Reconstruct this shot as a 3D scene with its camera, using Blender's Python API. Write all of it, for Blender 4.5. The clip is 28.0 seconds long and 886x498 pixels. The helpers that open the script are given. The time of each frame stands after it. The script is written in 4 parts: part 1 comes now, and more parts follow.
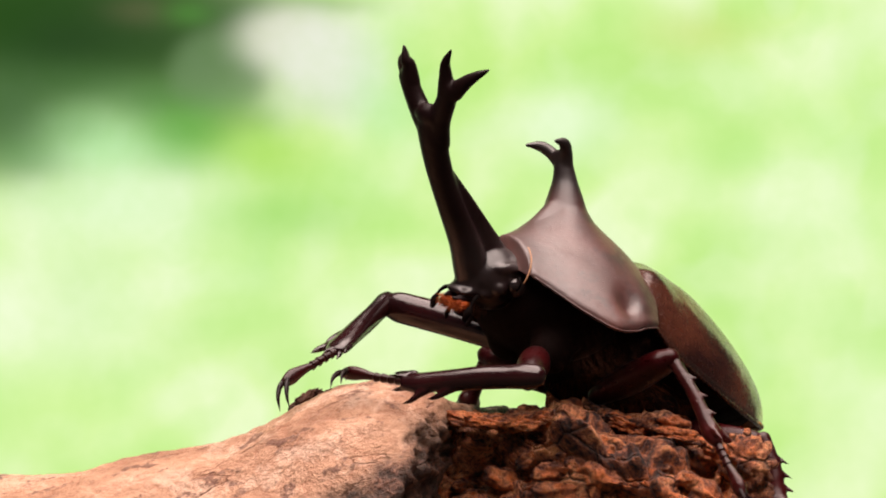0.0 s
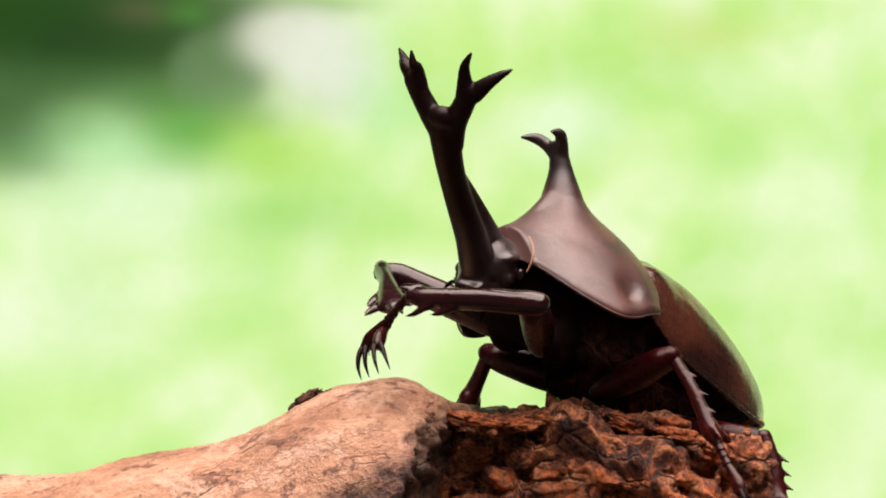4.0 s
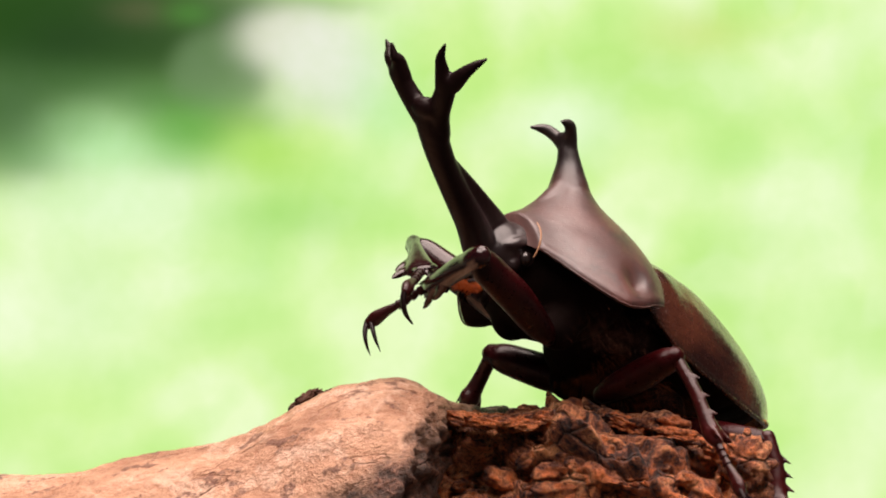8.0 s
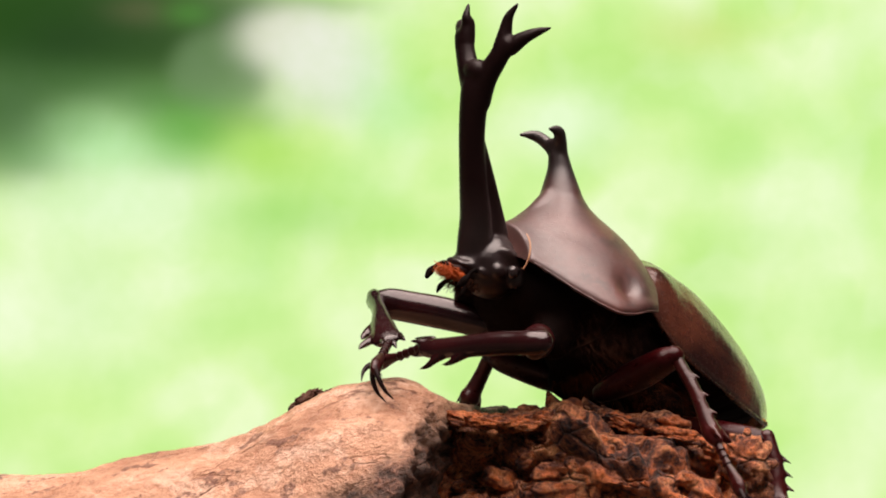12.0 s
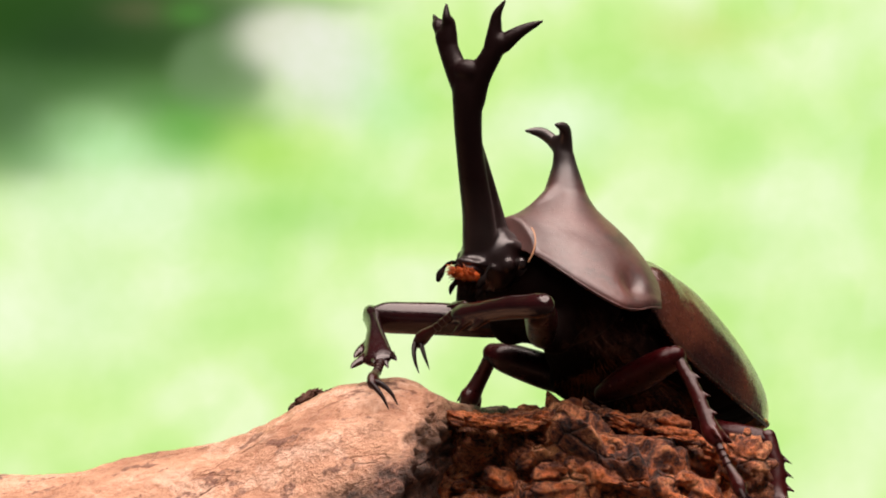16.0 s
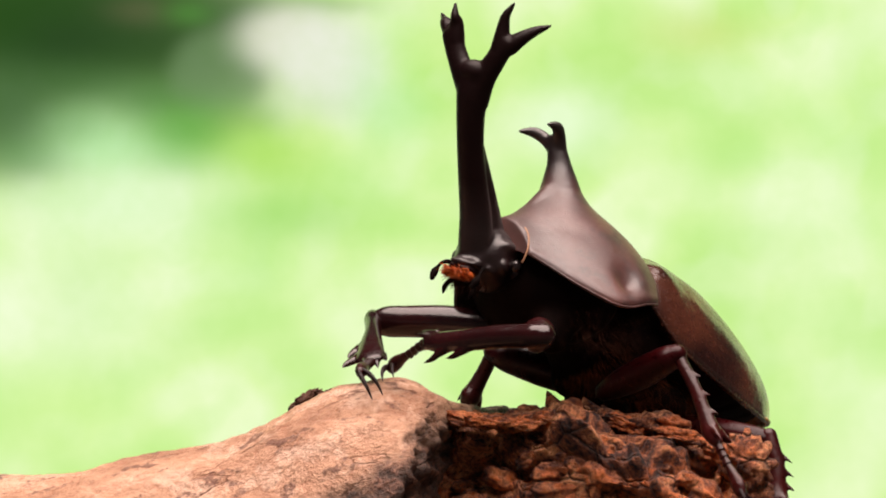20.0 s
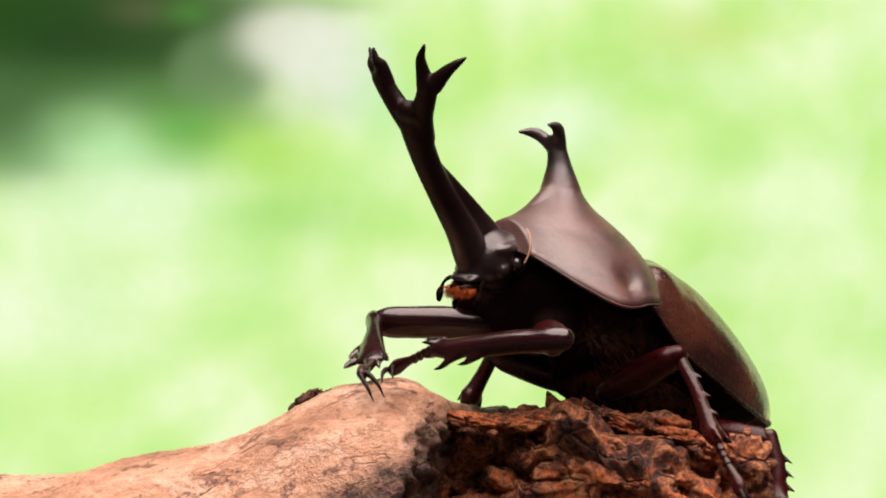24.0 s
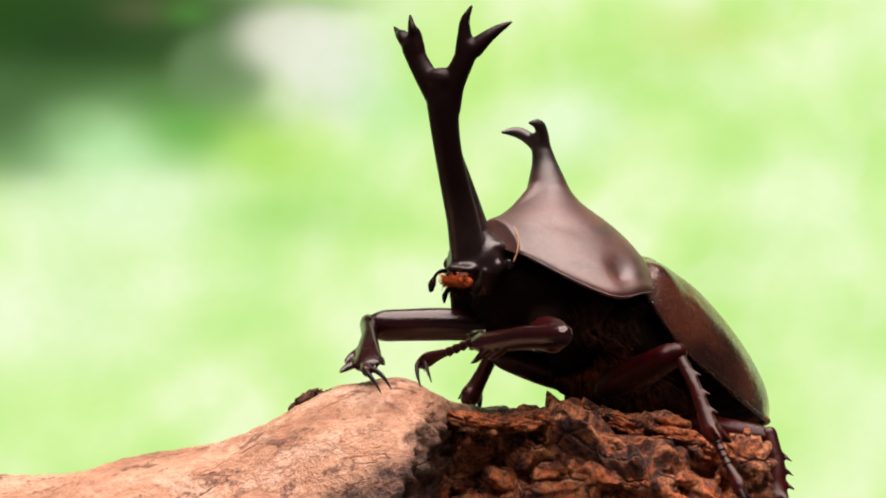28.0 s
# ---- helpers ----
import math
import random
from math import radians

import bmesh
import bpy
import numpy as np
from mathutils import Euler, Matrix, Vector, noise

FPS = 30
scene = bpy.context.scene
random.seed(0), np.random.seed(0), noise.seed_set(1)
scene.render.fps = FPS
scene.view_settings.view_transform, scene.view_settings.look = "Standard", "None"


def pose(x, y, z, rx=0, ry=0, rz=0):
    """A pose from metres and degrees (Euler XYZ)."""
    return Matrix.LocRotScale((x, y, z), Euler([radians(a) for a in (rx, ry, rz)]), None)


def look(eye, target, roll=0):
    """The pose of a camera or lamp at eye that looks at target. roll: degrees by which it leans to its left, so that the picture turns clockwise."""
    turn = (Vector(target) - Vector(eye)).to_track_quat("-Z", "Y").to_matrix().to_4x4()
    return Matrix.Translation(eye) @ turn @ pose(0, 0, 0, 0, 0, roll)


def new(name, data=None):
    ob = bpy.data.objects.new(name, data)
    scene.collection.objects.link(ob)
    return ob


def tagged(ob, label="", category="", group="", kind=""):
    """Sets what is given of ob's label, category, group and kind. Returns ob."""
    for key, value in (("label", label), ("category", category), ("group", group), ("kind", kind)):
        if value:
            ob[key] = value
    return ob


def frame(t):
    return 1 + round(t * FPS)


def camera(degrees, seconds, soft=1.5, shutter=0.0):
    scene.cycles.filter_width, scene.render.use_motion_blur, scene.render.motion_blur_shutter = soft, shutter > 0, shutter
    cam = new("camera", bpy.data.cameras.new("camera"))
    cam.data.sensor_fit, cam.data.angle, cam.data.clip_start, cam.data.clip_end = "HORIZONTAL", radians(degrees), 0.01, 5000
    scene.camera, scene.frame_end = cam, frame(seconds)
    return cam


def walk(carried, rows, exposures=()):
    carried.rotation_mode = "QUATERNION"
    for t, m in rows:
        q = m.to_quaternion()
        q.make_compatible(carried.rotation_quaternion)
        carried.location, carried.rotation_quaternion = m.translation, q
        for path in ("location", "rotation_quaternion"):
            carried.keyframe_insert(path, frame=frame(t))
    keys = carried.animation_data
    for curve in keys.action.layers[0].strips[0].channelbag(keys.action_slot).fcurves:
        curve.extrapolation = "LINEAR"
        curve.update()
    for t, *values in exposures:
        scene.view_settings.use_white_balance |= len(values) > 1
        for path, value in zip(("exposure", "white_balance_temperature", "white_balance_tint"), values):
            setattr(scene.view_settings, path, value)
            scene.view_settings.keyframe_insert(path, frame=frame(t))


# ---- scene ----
cam = camera(18, 28.0, soft=1.9)
EYE = (0.0, -0.3205, 0.0991)
walk(cam, [(0, look(EYE, (0, 0, 0.13))), (28.0, look(EYE, (0, 0, 0.13)))])

# ---- light: a veiled sun high overhead, spread wide by thin cloud, and the sky ----
SUN_FROM = Vector((0.04, -0.27, 0.96)).normalized()
world = bpy.data.worlds.new("sky")
scene.world = world
world.use_nodes = True
sky = world.node_tree.nodes.new("ShaderNodeTexSky")
sky.sky_type, sky.sun_disc = "NISHITA", False
sky.sun_elevation = math.asin(SUN_FROM.z)
sky.sun_rotation = math.atan2(SUN_FROM.x, SUN_FROM.y)
world.node_tree.links.new(sky.outputs[0], world.node_tree.nodes["Background"].inputs[0])
world.node_tree.nodes["Background"].inputs[1].default_value = 0.005
sun = new("sun", bpy.data.lights.new("sun", "SUN"))
sun.data.energy, sun.data.angle, sun.data.color = 10.6, radians(78), (1.0, 0.81, 0.74)
sun.matrix_world = look(SUN_FROM, (0, 0, 0))


# ---- materials ----
class Mat:
    """A node material with short calls for its nodes."""

    def __init__(self, name):
        self.m = bpy.data.materials.new(name)
        self.m.use_nodes = True
        self.t = self.m.node_tree
        self.b = self.t.nodes["Principled BSDF"]
        self.coord = self.t.nodes.new("ShaderNodeTexCoord")

    def node(self, kind, **values):
        n = self.t.nodes.new(kind)
        for k, v in values.items():
            n.inputs[k.replace("_", " ")].default_value = v
        return n

    def link(self, a, b):
        self.t.links.new(a, b)

    def noise(self, scale, detail=4.0, rough=0.55, stretch=(1, 1, 1), distort=0.0, tilt=0.0):
        mp = self.node("ShaderNodeMapping", Scale=tuple(1 / k for k in stretch), Rotation=(0, tilt, 0))
        mp.vector_type = "TEXTURE"
        self.link(self.coord.outputs["Object"], mp.inputs["Vector"])
        n = self.node("ShaderNodeTexNoise", Scale=scale, Detail=detail, Roughness=rough, Distortion=distort)
        self.link(mp.outputs[0], n.inputs["Vector"])
        return n.outputs["Fac"]

    def voronoi(self, scale, feature="F1", stretch=(1, 1, 1)):
        mp = self.node("ShaderNodeMapping", Scale=stretch)
        self.link(self.coord.outputs["Object"], mp.inputs["Vector"])
        n = self.node("ShaderNodeTexVoronoi", Scale=scale)
        n.feature = feature
        self.link(mp.outputs[0], n.inputs["Vector"])
        return n.outputs["Distance"]

    def ramp(self, fac, *stops):
        r = self.t.nodes.new("ShaderNodeValToRGB")
        e = r.color_ramp.elements
        while len(e) < len(stops):
            e.new(0.5)
        for el, (p, c) in zip(e, stops):
            el.position, el.color = p, (*c, 1) if len(c) == 3 else c
        self.link(fac, r.inputs[0])
        return r.outputs[0]

    def grey(self, fac, *stops):
        return self.ramp(fac, *[(p, (v, v, v)) for p, v in stops])

    def mix(self, fac, a, b, kind="MIX"):
        n = self.t.nodes.new("ShaderNodeMix")
        n.data_type, n.blend_type = "RGBA", kind
        for v, i in ((fac, 0), (a, 6), (b, 7)):
            if isinstance(v, (int, float)):
                n.inputs[i].default_value = v
            elif isinstance(v, tuple):
                n.inputs[i].default_value = (*v, 1)
            else:
                self.link(v, n.inputs[i])
        return n.outputs[2]

    def math(self, op, a, b=0.0):
        n = self.t.nodes.new("ShaderNodeMath")
        n.operation = op
        for v, i in ((a, 0), (b, 1)):
            if isinstance(v, (int, float)):
                n.inputs[i].default_value = v
            else:
                self.link(v, n.inputs[i])
        return n.outputs[0]

    def bump(self, height, strength, distance):
        n = self.node("ShaderNodeBump", Strength=strength, Distance=distance)
        self.link(height, n.inputs["Height"])
        self.link(n.outputs[0], self.b.inputs["Normal"])

    def set(self, **values):
        for k, v in values.items():
            i = self.b.inputs[k.replace("_", " ")]
            if isinstance(v, (int, float)):
                i.default_value = v
            elif isinstance(v, tuple):
                i.default_value = (*v, 1)
            else:
                self.link(v, i)
        return self


def chitin(name, dark, warm, rough, spots=0.35, coat=0.0, pits=900, gloss=0.5, mottle_shade=False, wave=0.0, amber=False, dull=False):
    """Beetle cuticle: near-black brown with redder patches, fine pits and a satin gloss."""
    m = Mat(name)
    big = m.noise(140, 3)
    fine = m.noise(1500, 3)
    col = m.mix(m.grey(big, (0.35, 0.0), (0.68, 1.0)), dark, warm)
    if mottle_shade:
        col = m.mix(m.grey(m.noise(230, 5, 0.65), (0.54, 0.0), (0.64, 0.7)), col, (0.018, 0.007, 0.006))
        col = m.mix(m.grey(m.noise(1900, 2, 0.5), (0.57, 0.0), (0.65, 0.5)), col, (0.050, 0.010, 0.008))
        # colour blackens towards the horn's end, mostly to stand for its dark reflections
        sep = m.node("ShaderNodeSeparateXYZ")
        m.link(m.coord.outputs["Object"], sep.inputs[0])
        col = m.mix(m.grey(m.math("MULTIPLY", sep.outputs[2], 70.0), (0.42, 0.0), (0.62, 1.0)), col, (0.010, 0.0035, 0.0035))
    if amber:
        # wing cases thin out to amber at their hind end, with fine lengthwise streaks
        sep = m.node("ShaderNodeSeparateXYZ")
        m.link(m.coord.outputs["Object"], sep.inputs[0])
        streak = m.noise(900, 3, 0.6, (0.06, 1, 1))
        col = m.mix(m.grey(streak, (0.45, 0.0), (0.62, 0.14)), col, (0.110, 0.040, 0.016))
        back = m.math("ADD", m.math("MULTIPLY", sep.outputs[0], -100.0), m.math("MULTIPLY", big, 0.5))
        # amber kept bright to stand in for light passing through the thin end
        col = m.mix(m.grey(m.math("SUBTRACT", back, 3.88), (0.30, 0.0), (0.85, 0.85)), col, (0.40, 0.17, 0.035))
    if dull:
        # the polished head passes into the dull black horn
        sep = m.node("ShaderNodeSeparateXYZ")
        m.link(m.coord.outputs["Object"], sep.inputs[0])
        rise = m.math("MULTIPLY", m.math("ADD", sep.outputs[2], m.math("MULTIPLY", big, 0.002)), 100.0)
        col = m.mix(m.grey(rise, (0.30, 0.0), (0.75, 1.0)), col, (0.008, 0.0022, 0.0023))
        gloss = m.grey(rise, (0.25, gloss), (0.75, 0.2))
        coat = m.grey(rise, (0.25, coat), (0.6, 0.0))
        rough_low, rough_high = m.grey(rise, (0.25, rough), (0.75, 0.36)), m.grey(rise, (0.25, rough + 0.14), (0.75, 0.50))
        roughness = m.math("ADD", m.math("MULTIPLY", rough_low, 0.6), m.math("MULTIPLY", rough_high, 0.4))
    else:
        roughness = m.grey(fine, (0.3, rough), (0.75, rough + 0.14))
    m.set(Base_Color=col, Roughness=roughness, IOR=1.48, Coat_Weight=coat, Coat_Roughness=0.12, Specular_IOR_Level=gloss)
    relief = m.math("ADD", m.grey(m.voronoi(pits), (0.0, 0.0), (0.25, 1.0)), fine)
    if wave:
        relief = m.math("ADD", relief, m.math("MULTIPLY", m.noise(170, 3), wave))
    m.bump(relief, spots, 0.00006)
    return m.m


PRONOTUM = chitin("pronotum_cuticle", (0.038, 0.0135, 0.0112), (0.092, 0.032, 0.026), 0.37, 0.45, 0.0, 2600, 0.85, mottle_shade=True, wave=5)
ELYTRA = chitin("elytra_cuticle", (0.017, 0.0050, 0.0034), (0.066, 0.0200, 0.0105), 0.19, 0.40, 0.35, 1300, 0.6, wave=20, amber=True)
HORN = chitin("horn_cuticle", (0.006, 0.0017, 0.0019), (0.013, 0.0034, 0.0034), 0.36, 0.30, 0.0, 700, gloss=0.2)
HEAD = chitin("head_cuticle", (0.007, 0.0026, 0.0028), (0.016, 0.0055, 0.0055), 0.28, 0.35, 0.12, 900, 0.65, wave=18, dull=True)
LEG = chitin("leg_cuticle", (0.007, 0.0016, 0.0018), (0.020, 0.0036, 0.0038), 0.14, 0.14, 0.0, gloss=0.55, wave=3)
RED_LEG = chitin("red_leg_cuticle", (0.010, 0.0010, 0.0011), (0.040, 0.003, 0.003), 0.26, 0.6, 0.0, gloss=0.36, wave=8)
RED_THIGH = chitin("red_thigh_cuticle", (0.006, 0.0006, 0.0008), (0.027, 0.0012, 0.0018), 0.25, 0.25, 0.0, gloss=0.22, wave=4)
UNDER = chitin("underside_cuticle", (0.002, 0.0008, 0.0006), (0.006, 0.002, 0.0014), 0.7, 0.6, gloss=0.06)
EYEBALL = chitin("compound_eye", (0.012, 0.008, 0.008), (0.03, 0.02, 0.02), 0.12, 0.15, 0.4, 4000)


def plain(name, colour, rough, lighter=None, gloss=0.5):
    m = Mat(name)
    m.set(Base_Color=m.mix(m.noise(700), colour, lighter or tuple(min(1, 1.7 * c) for c in colour)), Roughness=rough, Specular_IOR_Level=gloss)
    return m.m


HAIR = plain("brown_hair", (0.016, 0.005, 0.003), 0.8, (0.060, 0.018, 0.006), 0.15)
WARM_HAIR = plain("warm_brown_hair", (0.055, 0.013, 0.004), 0.8, (0.22, 0.058, 0.016), 0.15)
BRUSH = plain("orange_mouth_hair", (0.30, 0.042, 0.006), 0.5, (0.66, 0.14, 0.016))
AMBER = plain("amber_cuticle", (0.55, 0.26, 0.05), 0.35, (0.75, 0.42, 0.10))
AMBER.node_tree.nodes["Principled BSDF"].inputs["Transmission Weight"].default_value = 0.6
MEMBRANE = plain("neck_membrane", (0.28, 0.13, 0.06), 0.4, (0.45, 0.25, 0.14))


def bare_wood():
    m = Mat("bare_weathered_wood")
    grain = m.noise(120, 8, 0.72, (0.75, 1, 1), 0.4, -0.3)
    fine = m.noise(1100, 5, 0.7, (0.8, 1, 1), 0.0, -0.3)
    spots = m.noise(330, 5, 0.7)
    col = m.ramp(grain, (0.36, (0.27, 0.130, 0.074)), (0.46, (0.39, 0.205, 0.120)), (0.54, (0.47, 0.262, 0.160)), (0.62, (0.56, 0.34, 0.225)))
    col = m.mix(m.grey(fine, (0.38, 0.55), (0.50, 0.0)), col, (0.30, 0.125, 0.066))
    col = m.mix(m.grey(m.noise(120, 8, 0.75), (0.54, 0.0), (0.61, 0.5)), col, (0.66, 0.47, 0.35))
    col = m.mix(m.grey(spots, (0.56, 0.0), (0.62, 0.8)), col, (0.11, 0.042, 0.026))
    col = m.mix(m.grey(m.noise(48, 8, 0.72, (0.6, 1, 1)), (0.60, 0.0), (0.70, 0.35)), col, (0.20, 0.095, 0.064))
    # long thin drying cracks that follow the grain
    line = m.math("ABSOLUTE", m.math("SUBTRACT", m.noise(70, 5, 0.6, (0.2, 1, 1), 0.3, -0.42), 0.5))
    crack = m.math("MULTIPLY", m.grey(line, (0.0, 1.0), (0.008, 0.0)), m.grey(m.noise(60, 3), (0.47, 0.0), (0.57, 1.0)))
    col = m.mix(m.math("MULTIPLY", crack, 0.65), col, (0.17, 0.058, 0.028))
    # a dark rotten stain that creeps in from the broken end
    sep = m.node("ShaderNodeSeparateXYZ")
    m.link(m.coord.outputs["Object"], sep.inputs[0])
    wander = m.math("ADD", m.math("MULTIPLY", m.math("SUBTRACT", m.noise(70, 8, 0.75), 0.5), 0.026), m.math("MULTIPLY", m.math("SUBTRACT", sep.outputs[2], 0.107), -1.1))
    rot = m.math("MULTIPLY", m.math("ADD", m.math("ADD", sep.outputs[0], wander), 0.0052), 240.0)
    col = m.mix(m.grey(rot, (0.0, 0.0), (1.0, 0.93)), col, m.ramp(m.math("ADD", m.math("MULTIPLY", spots, 0.55), m.math("MULTIPLY", fine, 0.45)), (0.43, (0.008, 0.004, 0.003)), (0.50, (0.055, 0.022, 0.014)), (0.60, (0.26, 0.12, 0.075))))
    m.set(Base_Color=col, Roughness=0.6)
    m.bump(m.math("SUBTRACT", m.math("ADD", m.math("ADD", grain, m.math("MULTIPLY", fine, 0.7)), m.math("MULTIPLY", spots, 0.9)), m.math("MULTIPLY", crack, 0.4)), 1.0, 0.0011)
    return m.m


def rotten_wood(name, orange_shift):
    m = Mat(name)
    big = m.noise(150, 9, 0.80, (1, 1, 1), 0.6)
    fine = m.noise(800, 7, 0.78, (0.5, 1, 1))
    speck = m.noise(2200, 3, 0.7)
    # the near-black tones put crevice shade into the colour, beside rot and real cracks
    col = m.ramp(big, (0.40, (0.014, 0.004, 0.003)), (0.445, (0.13, 0.038, 0.020)), (0.505, (0.50, 0.162, 0.064)), (0.58, (0.95, 0.42, 0.18)))
    col = m.mix(m.grey(m.noise(60, 6, 0.7), (0.51 - orange_shift, 0.0), (0.60 - orange_shift, 0.75)), col, m.ramp(fine, (0.40, (0.16, 0.030, 0.008)), (0.52, (0.95, 0.24, 0.05))))
    col = m.mix(m.grey(fine, (0.37, 0.75), (0.45, 0.0)), col, (0.020, 0.006, 0.004))
    col = m.mix(m.grey(speck, (0.36, 0.6), (0.47, 0.0)), col, (0.05, 0.015, 0.009))
    crack = m.grey(m.voronoi(260, "DISTANCE_TO_EDGE", (0.5, 1, 1)), (0.0, 1.0), (0.06, 0.0))
    col = m.mix(m.math("MULTIPLY", crack, m.grey(m.noise(90, 5), (0.44, 0.0), (0.54, 0.9))), col, (0.012, 0.005, 0.004))
    # pieces differ at random: some are mixed towards near black
    info = m.node("ShaderNodeObjectInfo")
    col = m.mix(m.grey(info.outputs["Random"], (0.05, 0.6), (0.28, 0.0)), col, m.mix(0.75, col, (0.006, 0.003, 0.003)))
    m.set(Base_Color=col, Roughness=0.8)
    m.bump(m.math("SUBTRACT", m.math("ADD", m.noise(300, 9, 0.78), m.math("ADD", m.math("MULTIPLY", fine, 1.1), m.math("MULTIPLY", speck, 0.3))), m.math("MULTIPLY", crack, 0.8)), 1.0, 0.0022)
    return m.m


BARE, ROTTEN, ORANGE_ROT = bare_wood(), rotten_wood("rotten_brown_wood", 0.0), rotten_wood("orange_rotten_wood", 0.13)
BARK = plain("dark_bark", (0.018, 0.008, 0.006), 0.85, (0.085, 0.038, 0.022), 0.2)


def soil_ground():
    m = Mat("bare_soil")
    m.set(Base_Color=m.ramp(m.noise(9, 8, 0.7), (0.3, (0.006, 0.004, 0.003)), (0.7, (0.022, 0.015, 0.009))), Roughness=0.9)
    m.bump(m.noise(60, 6), 1.0, 0.02)
    return m.m


def far_foliage():
    """Far leaves out of focus, sunlight painted into a glowing sheet: soft discs of light green, a shaded corner and a
    pale gap.
    """
    m = Mat("glowing_blurred_foliage")
    sep = m.node("ShaderNodeSeparateXYZ")
    m.link(m.coord.outputs["Object"], sep.inputs[0])

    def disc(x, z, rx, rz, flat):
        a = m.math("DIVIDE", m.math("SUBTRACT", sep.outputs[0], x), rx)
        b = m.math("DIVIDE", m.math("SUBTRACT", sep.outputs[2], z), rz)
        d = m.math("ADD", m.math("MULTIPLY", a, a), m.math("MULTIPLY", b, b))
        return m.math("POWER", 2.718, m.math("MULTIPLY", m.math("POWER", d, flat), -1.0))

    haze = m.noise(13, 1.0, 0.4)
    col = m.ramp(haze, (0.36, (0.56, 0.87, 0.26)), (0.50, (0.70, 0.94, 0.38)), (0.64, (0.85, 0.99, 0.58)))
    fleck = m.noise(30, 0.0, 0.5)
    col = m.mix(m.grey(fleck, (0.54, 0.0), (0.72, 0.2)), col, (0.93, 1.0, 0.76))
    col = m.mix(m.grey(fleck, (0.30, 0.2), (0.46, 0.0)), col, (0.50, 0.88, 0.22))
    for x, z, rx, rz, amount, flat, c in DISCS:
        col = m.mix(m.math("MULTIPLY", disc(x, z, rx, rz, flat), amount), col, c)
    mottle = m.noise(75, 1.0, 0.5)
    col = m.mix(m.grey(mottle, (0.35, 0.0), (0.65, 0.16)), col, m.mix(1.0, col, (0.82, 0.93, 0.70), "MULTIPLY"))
    # the sheet glows by itself, so its daylight is all in the colour
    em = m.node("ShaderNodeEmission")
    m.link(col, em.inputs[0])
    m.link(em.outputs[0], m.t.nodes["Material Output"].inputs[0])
    return m.m


# light and shade painted on the far foliage as soft discs: x, z, half sizes (metres), strength, flatness, colour
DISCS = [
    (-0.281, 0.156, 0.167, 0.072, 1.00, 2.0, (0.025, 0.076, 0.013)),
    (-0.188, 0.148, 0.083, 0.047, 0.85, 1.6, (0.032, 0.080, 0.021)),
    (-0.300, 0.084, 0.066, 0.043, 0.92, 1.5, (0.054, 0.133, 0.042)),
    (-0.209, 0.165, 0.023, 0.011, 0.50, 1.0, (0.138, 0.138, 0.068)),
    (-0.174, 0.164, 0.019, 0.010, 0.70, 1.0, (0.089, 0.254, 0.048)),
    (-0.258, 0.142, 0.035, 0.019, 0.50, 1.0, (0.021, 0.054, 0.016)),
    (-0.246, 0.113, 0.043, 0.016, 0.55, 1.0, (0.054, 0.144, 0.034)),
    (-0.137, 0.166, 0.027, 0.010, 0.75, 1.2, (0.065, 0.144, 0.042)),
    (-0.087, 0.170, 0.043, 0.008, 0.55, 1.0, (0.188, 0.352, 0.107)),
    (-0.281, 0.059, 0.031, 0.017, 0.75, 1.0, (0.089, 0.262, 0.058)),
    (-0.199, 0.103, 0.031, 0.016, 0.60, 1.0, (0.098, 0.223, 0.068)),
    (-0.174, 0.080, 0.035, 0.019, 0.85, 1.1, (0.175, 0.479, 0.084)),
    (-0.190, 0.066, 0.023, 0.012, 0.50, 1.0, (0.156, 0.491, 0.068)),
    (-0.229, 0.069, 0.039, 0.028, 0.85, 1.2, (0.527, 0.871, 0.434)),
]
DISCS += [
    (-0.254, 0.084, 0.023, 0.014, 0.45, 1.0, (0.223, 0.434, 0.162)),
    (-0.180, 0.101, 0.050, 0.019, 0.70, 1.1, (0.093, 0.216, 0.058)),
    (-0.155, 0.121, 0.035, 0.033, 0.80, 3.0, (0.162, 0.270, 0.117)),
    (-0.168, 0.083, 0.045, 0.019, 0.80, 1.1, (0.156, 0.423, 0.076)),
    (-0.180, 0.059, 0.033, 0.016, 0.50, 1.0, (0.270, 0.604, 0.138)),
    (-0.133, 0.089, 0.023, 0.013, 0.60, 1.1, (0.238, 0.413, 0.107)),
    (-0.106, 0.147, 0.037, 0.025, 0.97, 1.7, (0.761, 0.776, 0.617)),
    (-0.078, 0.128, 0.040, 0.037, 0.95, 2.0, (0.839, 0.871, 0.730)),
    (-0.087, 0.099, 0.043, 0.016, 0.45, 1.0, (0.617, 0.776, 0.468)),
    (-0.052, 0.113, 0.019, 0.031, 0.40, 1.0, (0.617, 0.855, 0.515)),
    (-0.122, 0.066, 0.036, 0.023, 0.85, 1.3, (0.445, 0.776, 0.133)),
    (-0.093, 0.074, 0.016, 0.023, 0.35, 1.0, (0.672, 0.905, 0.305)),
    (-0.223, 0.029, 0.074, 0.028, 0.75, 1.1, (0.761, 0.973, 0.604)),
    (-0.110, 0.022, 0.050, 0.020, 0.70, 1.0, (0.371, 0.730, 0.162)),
]
